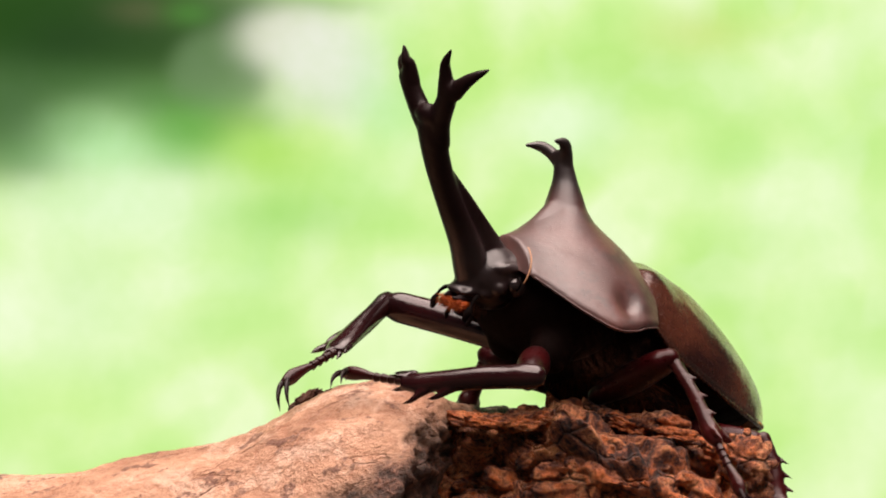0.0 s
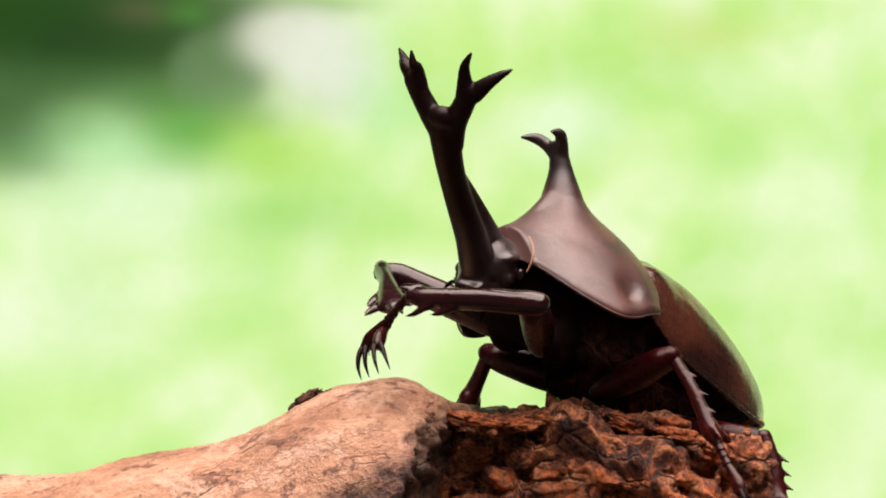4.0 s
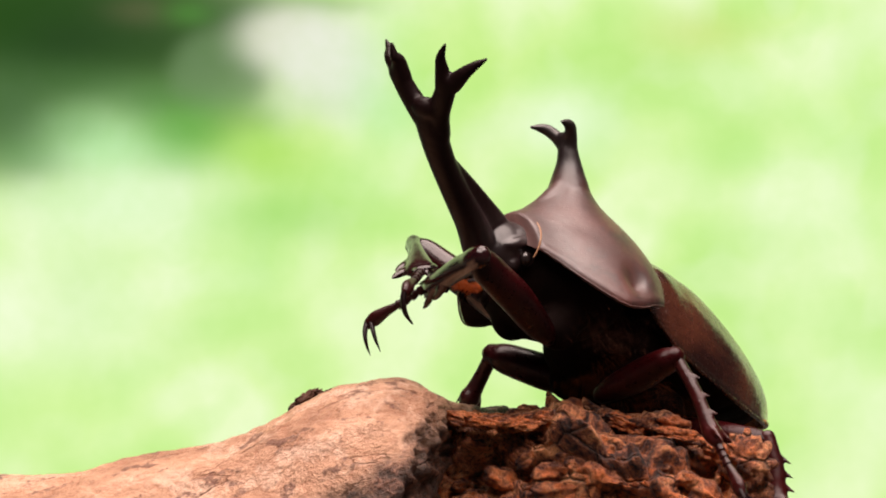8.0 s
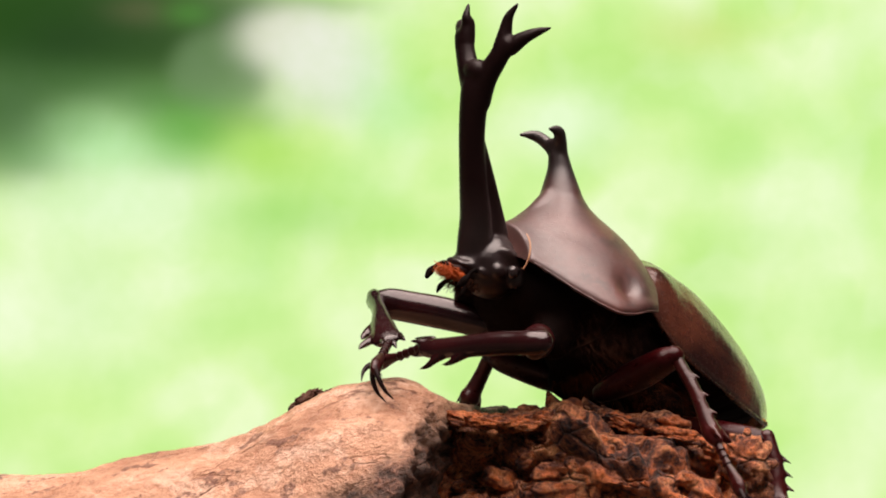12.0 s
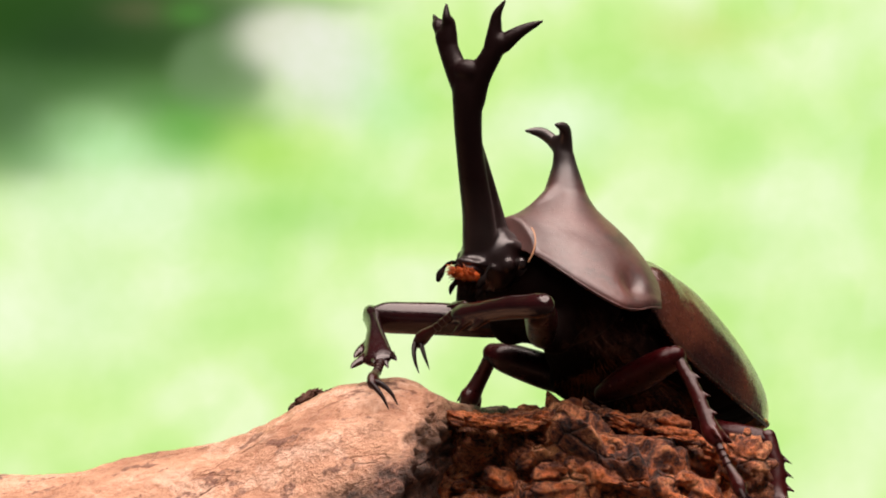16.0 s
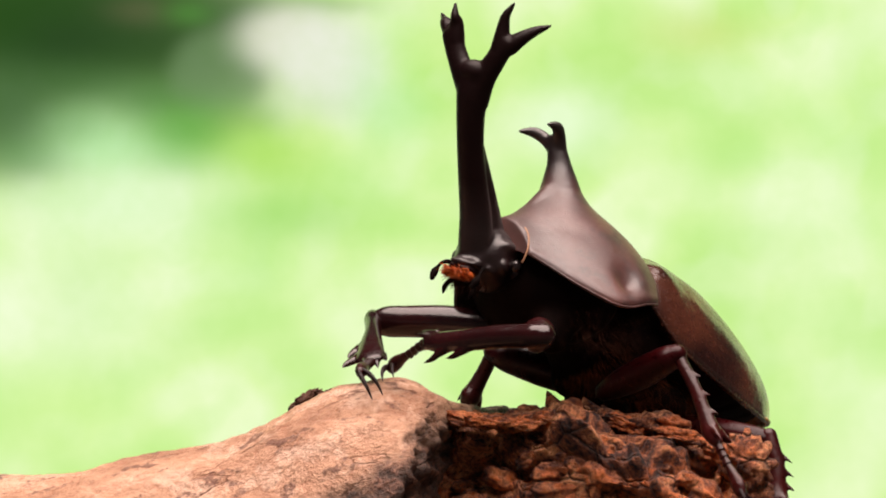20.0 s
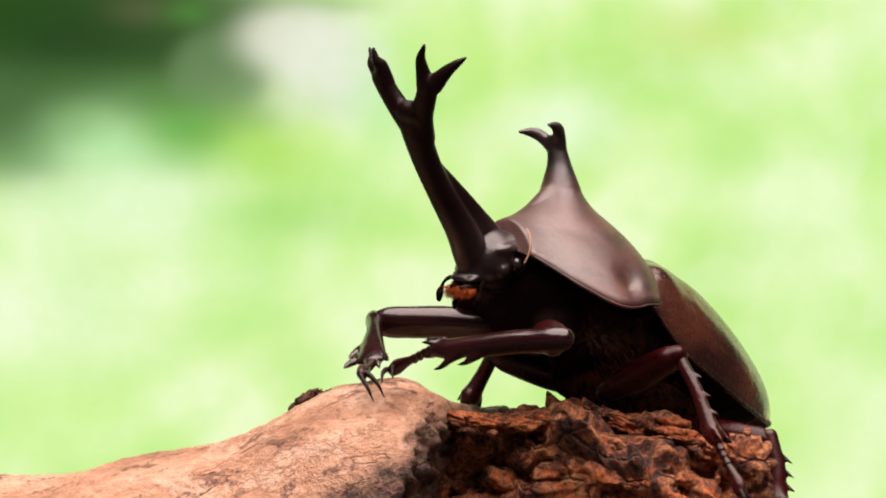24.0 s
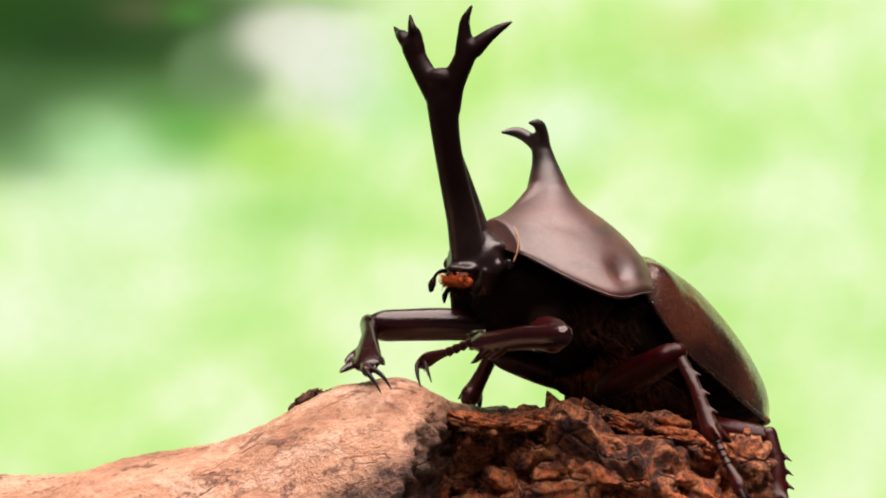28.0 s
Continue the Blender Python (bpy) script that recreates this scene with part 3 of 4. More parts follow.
def placed(origin, turn):
    """A pose in the beetle's space, from millimetres in the world and a turn."""
    return Matrix.Translation(Vector(origin) * MM - BASE) @ turn.to_3x3().to_4x4()


P_WIDTH = [(0, 6.4), (2, 7.8), (5, 10.4), (9, 12.6), (12, 12.9), (15, 12.6), (19, 11.8)]
P_EDGE = [(0, -5.6), (2, -6.4), (5, -7.9), (9, -8.8), (12, -8.1), (15, -6.8), (19, -5.7)]
P_TOP = [(0, -0.3), (2, 1.1), (4, 2.8), (6, 4.3), (8, 5.0), (10, 5.3), (13, 5.45), (16, 4.7), (19, 3.1)]


def make_prothorax():
    bm = bmesh.new()
    rings = []
    for i in range(91):
        a = 19 * i / 90
        w, e, t = soft(P_WIDTH, a), soft(P_EDGE, a), soft(P_TOP, a)
        up, down = [], []
        for k in range(81):
            s = math.sin(math.pi * (k / 80 - 0.5))
            v = s * w
            dome = max(0, 1 - abs(s) ** 1.7) ** 0.8
            rim = 0.30 * math.exp(-((abs(s) - 0.985) / 0.02) ** 2)
            dent = -1.5 * math.exp(-((a - 11.3) / 1.7) ** 2 - ((abs(s) - 0.87) / 0.065) ** 2) - 0.35 * math.exp(-((a - 6.0) / 2.2) ** 2 - ((abs(s) - 0.62) / 0.10) ** 2)
            x = -a + 3.3 * (a / 19) ** 3 * s * s
            foot = 8.0 * math.exp(-max(1.8, math.hypot((a - 7.9) * 1.15, v)) / 2.0)
            up.append(Vector((x, v, e + (t - e) * dome + rim + dent + foot)))
            down.append(Vector((x, v * 0.96, e - 0.42 + (t - e - 1.4) * dome * 0.92)))
        rings.append(up + down[::-1])
    loft(bm, rings)
    # the shield rises into the foot of its horn, with a ridge running forward
    sweep(bm, [(-8.6, 0, 2.0, 2.6, 2.6), (-8.3, 0, 4.4, 2.7, 2.7), (-7.9, 0, 6.2, 2.6, 2.6), (-7.3, 0, 8.0, 2.0, 2.05), (-6.7, 0, 9.6, 1.45, 1.5), (-6.0, 0, 11.0, 1.15, 1.2), (-5.5, -0.1, 11.7, 0.9, 0.95), (-4.9, -0.2, 12.2, 0.6, 0.75)], n=24)
    for s in (1, -1):
        sweep(bm, [(-6.0, s * 0.25, 11.2, 0.95, 0.95), (-5.0, s * 1.1 - 0.15, 12.3, 0.78, 0.78), (-3.7, s * 1.9 - 0.2, 12.8, 0.68, 0.68), (-1.9, s * 2.4 - 0.2, 12.2, 0.26, 0.26)], n=18)
    sweep(bm, [(-1.0, 0, -1.6, 1.0, 1.4), (-3.4, 0, 0.9, 1.2, 1.6), (-5.4, 0, 3.6, 1.4, 1.7), (-6.9, 0, 6.4, 1.3, 1.4), (-7.4, 0, 8.0, 0.6, 0.6)], n=16)
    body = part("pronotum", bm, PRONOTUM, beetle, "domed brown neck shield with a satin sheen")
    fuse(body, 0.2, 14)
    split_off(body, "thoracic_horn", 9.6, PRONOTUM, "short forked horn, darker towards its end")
    for s in (1, -1):
        line = [(-a + 3.3 * (a / 19) ** 3, s * (soft(P_WIDTH, a) - 0.05), soft(P_EDGE, a) - 0.08, 0.11) for a in (0.4 + 18.2 * k / 22 for k in range(23))]
        part("margin", bmnew(line, side=(0, 0, 1), n=8, steps=2), PRONOTUM, body, "fine raised edge of the shield")
    # the dark hairy chest under the shield, and the pale membrane at the neck
    bm = bmesh.new()
    blob(bm, (-9, 0, -5.5), (8.0, 9.3, 6.0))
    blob(bm, (-5.0, 0.6, -5.6), (4.0, 5.4, 4.4))
    for s in (1, -1):
        blob(bm, (-8.2, s * 4.4 + 0.3, -9.4), (2.6, 2.4, 2.6))
    blob(bm, (-7.4, 4.4, -11.8), (2.7, 2.3, 2.5))
    fuse(part("prosternum", bm, UNDER, body, "black underside of the thorax"), 0.45, 4)
    ring = [(0.05, 6.0 * math.cos(a), -5.0 + 4.45 * math.sin(a), 0.08, 0.13) for a in (math.pi * (-0.12 + k / 24 * 0.33) for k in range(25))]
    part("collar_membrane", bmnew(ring, side=(1, 0, 0), n=8, steps=2), MEMBRANE, body, "thin orange neck membrane")

    def fringe(rng):
        s, a = 1, rng.uniform(7, 15)
        return (-a, s * (soft(P_WIDTH, a) - rng.uniform(0.8, 6.0)), soft(P_EDGE, a) - rng.uniform(0.0, 5.0)), (rng.uniform(-0.6, 0.6), s, -1.2)
    part("hair_fringe", hairs(bmesh.new(), 900, 5, fringe, 1.6, 0.007), HAIR, body, "short brown bristles")
    return body


def make_head():
    bm = bmesh.new()
    blob(bm, (-0.2, 0, -0.2), (4.2, 3.6, 3.7))
    blob(bm, (2.0, 0, -1.0), (2.4, 2.3, 2.4))
    blob(bm, (-1.4, 0, 2.0), (2.6, 3.0, 1.2))
    sweep(bm, [(2.0, 0, -1.3, 1.6, 2.2), (3.6, 0, -1.7, 0.9, 2.0), (4.6, 0, -1.9, 0.35, 1.7)], n=18)
    for s in (1, -1):
        blob(bm, (-0.2, s * 2.6, 1.4), (2.3, 1.1, 0.9))
        blob(bm, (-1.9, s * 3.4, -0.2), (1.3, 0.9, 1.5))
        blob(bm, (0.9, s * 3.1, -0.8), (1.1, 0.8, 0.9))
        blob(bm, (1.6, s * 2.2, -1.7), (1.4, 0.7, 0.6))
    # a round shaft with a thin keel behind it, parting into two arms of two prongs each
    shaft = [(1.4, 0, -1.7, 2.2, 2.0), (3.0, -0.1, 0.9, 2.05, 2.0), (4.6, -0.2, 3.6, 1.75, 1.85), (6.9, -0.3, 6.6, 1.5, 1.7), (9.4, -0.35, 10.0, 1.38, 1.6), (11.2, -0.3, 12.8, 1.4, 1.7), (12.6, -0.2, 15.4, 1.35, 1.95), (13.4, -0.1, 16.9, 1.0, 1.9)]
    keel = [(-1.2, 0, 0.6, 2.2, 1.2), (0.75, 0, 2.6, 2.1, 0.9), (3.6, 0, 5.5, 1.65, 0.8), (6.3, -0.1, 8.3, 1.2, 0.75), (9.0, -0.2, 11.1, 0.65, 0.7), (11.2, -0.25, 13.4, 0.3, 0.5)]
    arms = []
    for s in (1, -1):
        up, out = ((15.94, 3.85, 25.1), (13.5, 7.66, 23.95)) if s > 0 else ((16.0, -3.75, 24.1), (12.8, -7.5, 23.6))
        near = 0.5 if s > 0 else 0.0
        arms.append([(11.8, s * 0.3, 14.4, 1.25, 1.35), (13.1, s * (1.6 - near), 16.9, 1.15, 1.4), (14.0, s * (3.0 - near), 19.2, 1.0, 1.25), (14.6, s * (3.9 - near), 21.0, 0.85, 1.3)])
        arms.append([(14.4, s * (3.3 - near), 20.4, 1.0, 1.1), (15.1, s * (3.4 - near), 22.2, 0.75, 0.8), (up[0] - 0.25, s * (3.4 - 0.6 * near), up[2] - 1.5, 0.55, 0.55), (*up, 0.22, 0.22)])
        arms.append([(14.2, s * 3.8, 20.7, 0.95, 1.1), (14.2, s * 5.3, 22.1, 0.72, 0.8), (out[0] + 0.4, s * 6.55, out[2] - 0.8, 0.5, 0.52), (*out, 0.22, 0.22)])
    blob(bm, (13.9, 0, 17.5), (1.0, 2.0, 1.2))
    for limb in (shaft, keel, *arms):
        sweep(bm, limb, n=18)
    head = fuse(part("head", bm, HEAD, beetle, "dark glossy head"), 0.19, 9)
    split_off(head, "head_horn", 4.6, HEAD, "long dark horn, forked twice at its end")
    for s in (1, -1):
        part("eye", blob(bmesh.new(), (-0.5, s * 3.75, -0.1), (0.8, 0.75, 0.8)), EYEBALL, head, "small shiny black eye")
        bm = bmnew([(2.9, s * 2.0, -2.0, 0.22), (3.7, s * 2.5, -2.1, 0.25), (4.3, s * 2.8, -2.6, 0.18), (4.6, s * 2.9, -3.3, 0.18)], n=8)
        sweep(bm, [(4.5, s * 2.9, -3.1, 0.24), (4.8, s * 2.9, -3.8, 0.44), (5.0, s * 2.8, -4.5, 0.3)], n=10)
        part("antenna", bm, UNDER, head, "short clubbed antenna")
        bm = bmnew([(3.2, s * 1.0, -2.3, 0.7), (4.6, s * 0.9, -2.7, 0.5), (5.5, s * 0.6, -2.6, 0.1)], n=10)
        part("mandible", bm, HORN, head)
        bm = bmnew([(2.6, s * 1.4, -3.2, 0.3), (3.2, s * 1.8, -4.3, 0.28), (3.4, s * 1.9, -5.0, 0.3), (3.5, s * 1.8, -5.6, 0.12)], n=8)
        part("palp", bm, UNDER, head)

        def tuft(rng, s=s):
            return (4.1 + rng.uniform(-0.9, 1.1), s * rng.uniform(0.2, 1.5), -3.1 + rng.uniform(-0.6, 0.4)), (1.0, s * rng.uniform(-0.4, 0.6), rng.uniform(-0.6, 0.25))
        bm = hairs(bmesh.new(), 420, 8 + s, tuft, 1.1, 0.05)
        blob(bm, (4.0, s * 0.85, -3.2), (1.0, 0.8, 0.6))
        part("mouth_brush", bm, BRUSH, head, "bright orange mouth hairs")

        def beard(rng, s=s):
            return (2.2 + rng.uniform(-1.2, 1.2), s * rng.uniform(0.1, 2.0), -3.4 + rng.uniform(-0.6, 0.6)), (rng.uniform(0.0, 0.8), s * rng.uniform(-0.3, 0.8), -1.0)
        part("mouth_bristles", hairs(bmesh.new(), 160, 21 + s, beard, 1.4, 0.04), HAIR, head, "dark bristles under the mouth")
    return head


E_WIDTH = [(0, 9.2), (0.06, 10.4), (0.14, 11.3), (0.35, 11.6), (0.55, 11.2), (0.75, 9.4), (0.88, 6.9), (0.95, 4.6), (1, 1.8)]
E_EDGE = [(0, -1.2), (0.05, -2.8), (0.12, -4.6), (0.22, -5.5), (0.5, -5.7), (0.75, -4.5), (0.9, -2.8), (1, -1.7)]
E_TOP = [(0, 4.0), (0.06, 5.5), (0.14, 6.55), (0.3, 6.9), (0.5, 5.8), (0.7, 4.1), (0.85, 2.3), (0.95, 0.5), (1, -0.9)]


def make_hind_body():
    bm = bmesh.new()
    rings = []
    for i in range(40):
        s = i / 39
        x = -16 - 29.5 * s
        w = soft(E_WIDTH, s) * 0.95
        e = soft(E_EDGE, s) + 1.0
        low = -9.3 + 6.8 * s ** 1.8 + 7.0 * max(0, 1 - s / 0.3)
        ring = []
        for k in range(40):
            a = 2 * math.pi * k / 40
            far = math.exp(-((s - 0.1) / 0.16) ** 2) if math.cos(a) < 0 else 0
            z = e + 2.6 * far + math.sin(a) * (soft(E_TOP, s) - e - 1.2 if math.sin(a) > 0 else e - low)
            groove = 0.25 * (1 if int(s * 40) % 6 == 0 else 0)
            ring.append(Vector((x, math.cos(a) * (w - 1.4 * far - groove), z + (groove if math.sin(a) < 0 else 0))))
        rings.append(ring)
    loft(bm, rings)
    body = part("abdomen", bm, UNDER, beetle, "black ringed abdomen")
    for side in (1, -1):
        bm = bmesh.new()
        rings = []
        for i in range(64):
            s = i / 63
            x = -14.2 - 33.2 * (s ** 0.97)
            w, e, t = soft(E_WIDTH, s), soft(E_EDGE, s), soft(E_TOP, s)
            if side < 0:
                # the far wing case is held a little higher at the shoulder
                e, w = e + 2.4 * math.exp(-((s - 0.15) / 0.16) ** 2), w - 1.3 * math.exp(-((s - 0.15) / 0.16) ** 2)
            outer, inner = [], []
            for k in range(31):
                a = math.pi / 2 * k / 30
                y = 0.06 + (w - 0.06) * math.sin(a) ** 0.95
                z = e + (t - e) * math.cos(a) ** 0.85
                z += -0.22 * math.exp(-((y - 0.5) / 0.35) ** 2) + 0.2 * math.sin(y * 1.8) * math.sin(math.pi * s) ** 0.5 * math.cos(a)
                shoulder = 0.8 * math.exp(-((s - 0.07) / 0.06) ** 2 - ((a - 1.0) / 0.28) ** 2)
                outer.append(Vector((x, side * y, z + shoulder)))
                inner.append(Vector((x, side * (0.06 + (y - 0.06) * 0.96), z - 0.6 * math.cos(a) ** 0.5 - 0.1)))
            rings.append(outer + inner[::-1])
        loft(bm, rings)
        part("elytron", bm, ELYTRA, body, "glossy brown wing case")
        line = [(-14.2 - 33.2 * (u ** 0.97), side * (soft(E_WIDTH, u) + 0.02), soft(E_EDGE, u) + 0.05, 0.16) for u in ((0.03 if side > 0 else 0.45) + (0.95 if side > 0 else 0.53) * k / 26 for k in range(27))]
        tip = [(-14.2 - 33.2 * (u ** 0.97) - 0.1, side * max(soft(E_WIDTH, u) - 0.1, 0.3), soft(E_EDGE, u) + 0.25, 0.3) for u in (0.80 + 0.2 * k / 12 for k in range(13))]
        part("elytron_tip", bmnew(tip, side=(0, 0, 1), n=10, steps=2), AMBER, body, "thin amber end of the wing case")
        part("elytron_margin", bmnew(line, side=(0, 0, 1), n=8, steps=2), ELYTRA, body, "fine raised edge of the wing case")
    bm = bmesh.new()
    blob(bm, (-21.5, 0, 5.6), (2.6, 2.2, 0.7))
    part("scutellum", bm, ELYTRA, body)
    bm = bmesh.new()
    blob(bm, (-20.5, 0.6, -4.6), (7.0, 8.8, 5.4))
    for s in (1, -1):
        blob(bm, (-20.4, s * 4.4 + 0.6, -8.6), (2.8, 2.8, 2.3))
        blob(bm, (-26, s * 4.6, -9.0), (4.0, 3.8, 2.4))
    fuse(part("metasternum", bm, UNDER, body, "black hairy breast"), 0.45, 4)

    def fuzz(rng):
        a = rng.uniform(0.15, 1.5)
        return (rng.uniform(-32, -13), 9.5 * math.cos(a) * rng.uniform(0.7, 1.0), -7.0 - 5.5 * math.sin(a)), (rng.uniform(-0.5, 0.7), math.cos(a), -1.1 * math.sin(a) - 0.2)
    part("hair_fringe", hairs(bmesh.new(), 3200, 3, fuzz, 1.7, 0.007), WARM_HAIR, body, "short brown bristles")
    return body


def femur_mesh(length, thick):
    t = thick
    return bmnew([(-0.6, 0, 0, t * 0.6, t * 0.6), (length * 0.15, 0, 0, t * 0.84, t * 0.8), (length * 0.45, 0, 0.2, t * 0.98, t * 0.92), (length * 0.75, 0, 0.05, t * 0.96, t * 0.85), (length * 0.9, 0, -0.05, t * 0.92, t * 0.75), (length, 0, -0.1, t * 0.62, t * 0.55)], n=20)


def fore_tibia_mesh(knee, blade, tooth):
    """A narrow knee that widens to a flat digging blade with outer teeth and end spurs."""
    bm = bmnew([(-0.8, 0, 0, knee, 1.15), (0.5, 0, 0.0, knee + 0.1, 1.35), (2.4, 0, 0.0, knee, 1.3), (5, 0, -0.05, knee, 1.3), (8, 0, 0.1, 0.6 * knee + 0.4 * blade, 1.2), (10.5, 0, 0.2, 0.25 * knee + 0.75 * blade, 1.05), (13.0, 0, 0.25, blade, 0.85), (14.4, 0, 0.15, 0.8 * blade, 0.6)], n=20)
    for x, l in ((9.4, 1.7), (12.2, 2.3)):
        l *= tooth
        sweep(bm, [(x - 0.9, 0, 0.9, 0.85 * tooth, 0.6), (x + 0.2, 0, 0.9 + tooth, 0.66 * tooth, 0.5), (x + 1.2, 0, 1.3 + l * 0.75, 0.4 * tooth, 0.34), (x + 2.1, 0, 1.2 + l, 0.07, 0.07)], n=10)
    for z, y in ((0.6, 0.4), (-0.4, -0.35), (-0.75 * blade, 0.1)):
        sweep(bm, [(13.4, 0, z, 0.45, 0.4), (15.1, y, z * 1.2, 0.3, 0.28), (16.2, y * 1.3, z * 1.4, 0.06, 0.06)], n=8)
    return bm


def tarsus_mesh(length):
    """Four short beads and a long end joint."""
    bm = bmesh.new()
    x = 0.0
    for k in range(4):
        l = length * 0.125
        sweep(bm, [(x - 0.15, 0, 0, 0.34, 0.34), (x + l * 0.5, 0, 0.02, 0.44, 0.42), (x + l * 0.95, 0, 0, 0.55, 0.5), (x + l * 1.05, 0, 0, 0.42, 0.42)], n=12, steps=3)
        sweep(bm, [(x + l * 0.8, 0, -0.3, 0.16), (x + l * 1.1, 0, -0.52, 0.05)], n=6, steps=2)
        x += l
    sweep(bm, [(x - 0.1, 0, 0, 0.36, 0.36), (x + length * 0.2, 0, 0.12, 0.6, 0.52), (x + length * 0.38, 0, 0.1, 0.82, 0.64), (length + 0.1, 0, -0.05, 0.66, 0.55)], n=14, steps=5)
    return bm


def claw_mesh(length):
    bm = bmesh.new()
    for s in (1, -1):
        sweep(bm, [(-0.2, s * 0.2, 0.1, 0.36, 0.34), (length * 0.3, s * 0.5, 0.4, 0.32, 0.28), (length * 0.68, s * 0.62, 0.2, 0.22, 0.19), (length, s * 0.66, -0.5, 0.05, 0.05)], n=9)
    sweep(bm, [(0.2, 0, -0.3, 0.12), (0.9, 0, -0.6, 0.04)], n=5, steps=2)
    return bm


def bone(along, pole):
    """A turn whose x runs along the limb and whose z leans to pole."""
    x = Vector(along).normalized()
    z = Vector(pole)
    z = (z - x * z.dot(x)).normalized()
    return Matrix((x, z.cross(x), z)).transposed().to_4x4()


def make_fore_leg(side):
    return [part("fore_femur", femur_mesh(FEMUR, 1.95), LEG if side == "right" else RED_THIGH, beetle, "thick polished front thigh"),
            fuse(part("fore_tibia", fore_tibia_mesh(*((0.95, 1.7, 1.0) if side == "right" else (1.3, 1.15, 0.65))), LEG, beetle, "toothed front shin"), 0.16, 3),
            part("fore_tarsus", tarsus_mesh(TARSUS), RED_LEG, beetle, "beaded reddish foot"),
            part("fore_claw", claw_mesh(3.7), HORN, beetle, "pair of curved black claws")]


prothorax, head, hind_body = make_prothorax(), make_head(), make_hind_body()
fore_legs = {"right": make_fore_leg("right"), "left": make_fore_leg("left")}


def spiny_tibia(length, girth=1.0):
    bm = bmnew([(-0.6, 0, 0, 0.68, 0.66), (length * 0.15, 0, 0.15, 0.72, 0.68), (length * 0.45, 0, 0.3, 0.76, 0.7), (length * 0.75, 0, 0.1, 0.86, 0.8), (length * 0.93, 0, -0.05, 1.1, 1.0), (length + 0.3, 0, 0, 0.85, 0.85)], n=16)
    for k, x in enumerate((0.3, 0.52, 0.74)):
        sweep(bm, [(length * x - 0.4, 0.1, 0.6, 0.4, 0.3), (length * x + 0.3, 0.1, 1.2, 0.22, 0.2), (length * x + 0.9, 0.1, 1.75, 0.04, 0.04)], n=7)
    for s in (1, -1):
        sweep(bm, [(length - 0.6, s * 0.6, 0.6, 0.4), (length + 0.7, s * 1.0, 1.0, 0.22), (length + 1.5, s * 1.2, 1.2, 0.04)], n=7)
    for v in bm.verts:
        v.co.y, v.co.z = v.co.y * girth, v.co.z * girth
    return bm


def make_walking_leg(name, hip, knee, ankle, toe, pole, thick=1.9, girth=1.0):
    """Middle or hind leg between points in the world; returns the thigh and shin, which follow the body."""
    hip, knee, ankle, toe = (Vector(p) for p in (hip, knee, ankle, toe))
    thigh = part(name + "_femur", femur_mesh((knee - hip).length, thick), RED_THIGH, beetle, "dark red polished thigh")
    shin = fuse(part(name + "_tibia", spiny_tibia((ankle - knee).length, girth), RED_LEG, beetle, "spiny red-brown shin"), 0.16, 3)
    foot = part(name + "_tarsus", tarsus_mesh((toe - ankle).length), RED_LEG, beetle, "beaded foot")
    claw = part(name + "_claw", claw_mesh(3.4), HORN, beetle)
    for ob, a, b in ((thigh, hip, knee), (shin, knee, ankle), (foot, ankle, toe), (claw, toe, toe + (toe - ankle) + Vector((0, 2, -3)))):
        ob.matrix_basis = placed(a, bone(b - a, pole))
    return thigh, shin, hip, knee, ankle, Vector(pole)


def in_hind(x, y, z):
    return COLLAR + REAR @ Vector((x, y, z))


WALKERS = [
    make_walking_leg("middle", in_hind(-17, 5.5, -12), (25.5, -8, 117.0), (29.9, -12, 108.0), (32.4, -15.0, 102.0), (0.9, -0.6, 0.4)),
    make_walking_leg("middle", (16.4, 9.0, 114.2), (5.4, 14.0, 118.6), (2.9, 16.0, 112.9), (1.0, 17.5, 106.5), (0.3, 1, 0.2), 2.3, 1.3),
    make_walking_leg("hind", in_hind(-29, 2.0, -10.0), (37.0, 3, 107.9), (38.4, 1.5, 100.4), (38.4, -1, 94.0), (1, -0.2, 0.3), 1.45, 1.35),
    make_walking_leg("hind", in_hind(-25, -5.0, -11), in_hind(-33, -10.5, -10), in_hind(-40, -11, -14), in_hind(-44, -12, -17.5), (0.6, 0.7, 0.4)),
]


def glide(rows, t):
    """Value of a table of (time, ...) at t: smooth through the rows, level at each turning point, with no overshoot."""
    rows = [r for k, r in enumerate(rows) if k == 0 or r[0] > rows[k - 1][0]]
    i = 0
    while i < len(rows) - 2 and t > rows[i + 1][0]:
        i += 1
    h = rows[i + 1][0] - rows[i][0]
    w = min(max((t - rows[i][0]) / h, 0), 1)

    def rate(k, c):
        if k in (0, len(rows) - 1):
            return 0.0
        before = (rows[k][c] - rows[k - 1][c]) / (rows[k][0] - rows[k - 1][0])
        after = (rows[k + 1][c] - rows[k][c]) / (rows[k + 1][0] - rows[k][0])
        return 0.0 if before * after <= 0 else 2 * before * after / (before + after)

    out = []
    for c in range(1, len(rows[0])):
        p, q, m, n = rows[i][c], rows[i + 1][c], rate(i, c) * h, rate(i + 1, c) * h
        out.append((2 * w ** 3 - 3 * w * w + 1) * p + (w ** 3 - 2 * w * w + w) * m + (3 * w * w - 2 * w ** 3) * q + (w ** 3 - w * w) * n)
    return out


def way(azimuth, rise):
    a, e = radians(azimuth), radians(rise)
    return Vector((math.cos(a) * math.cos(e), math.sin(a) * math.cos(e), math.sin(e)))


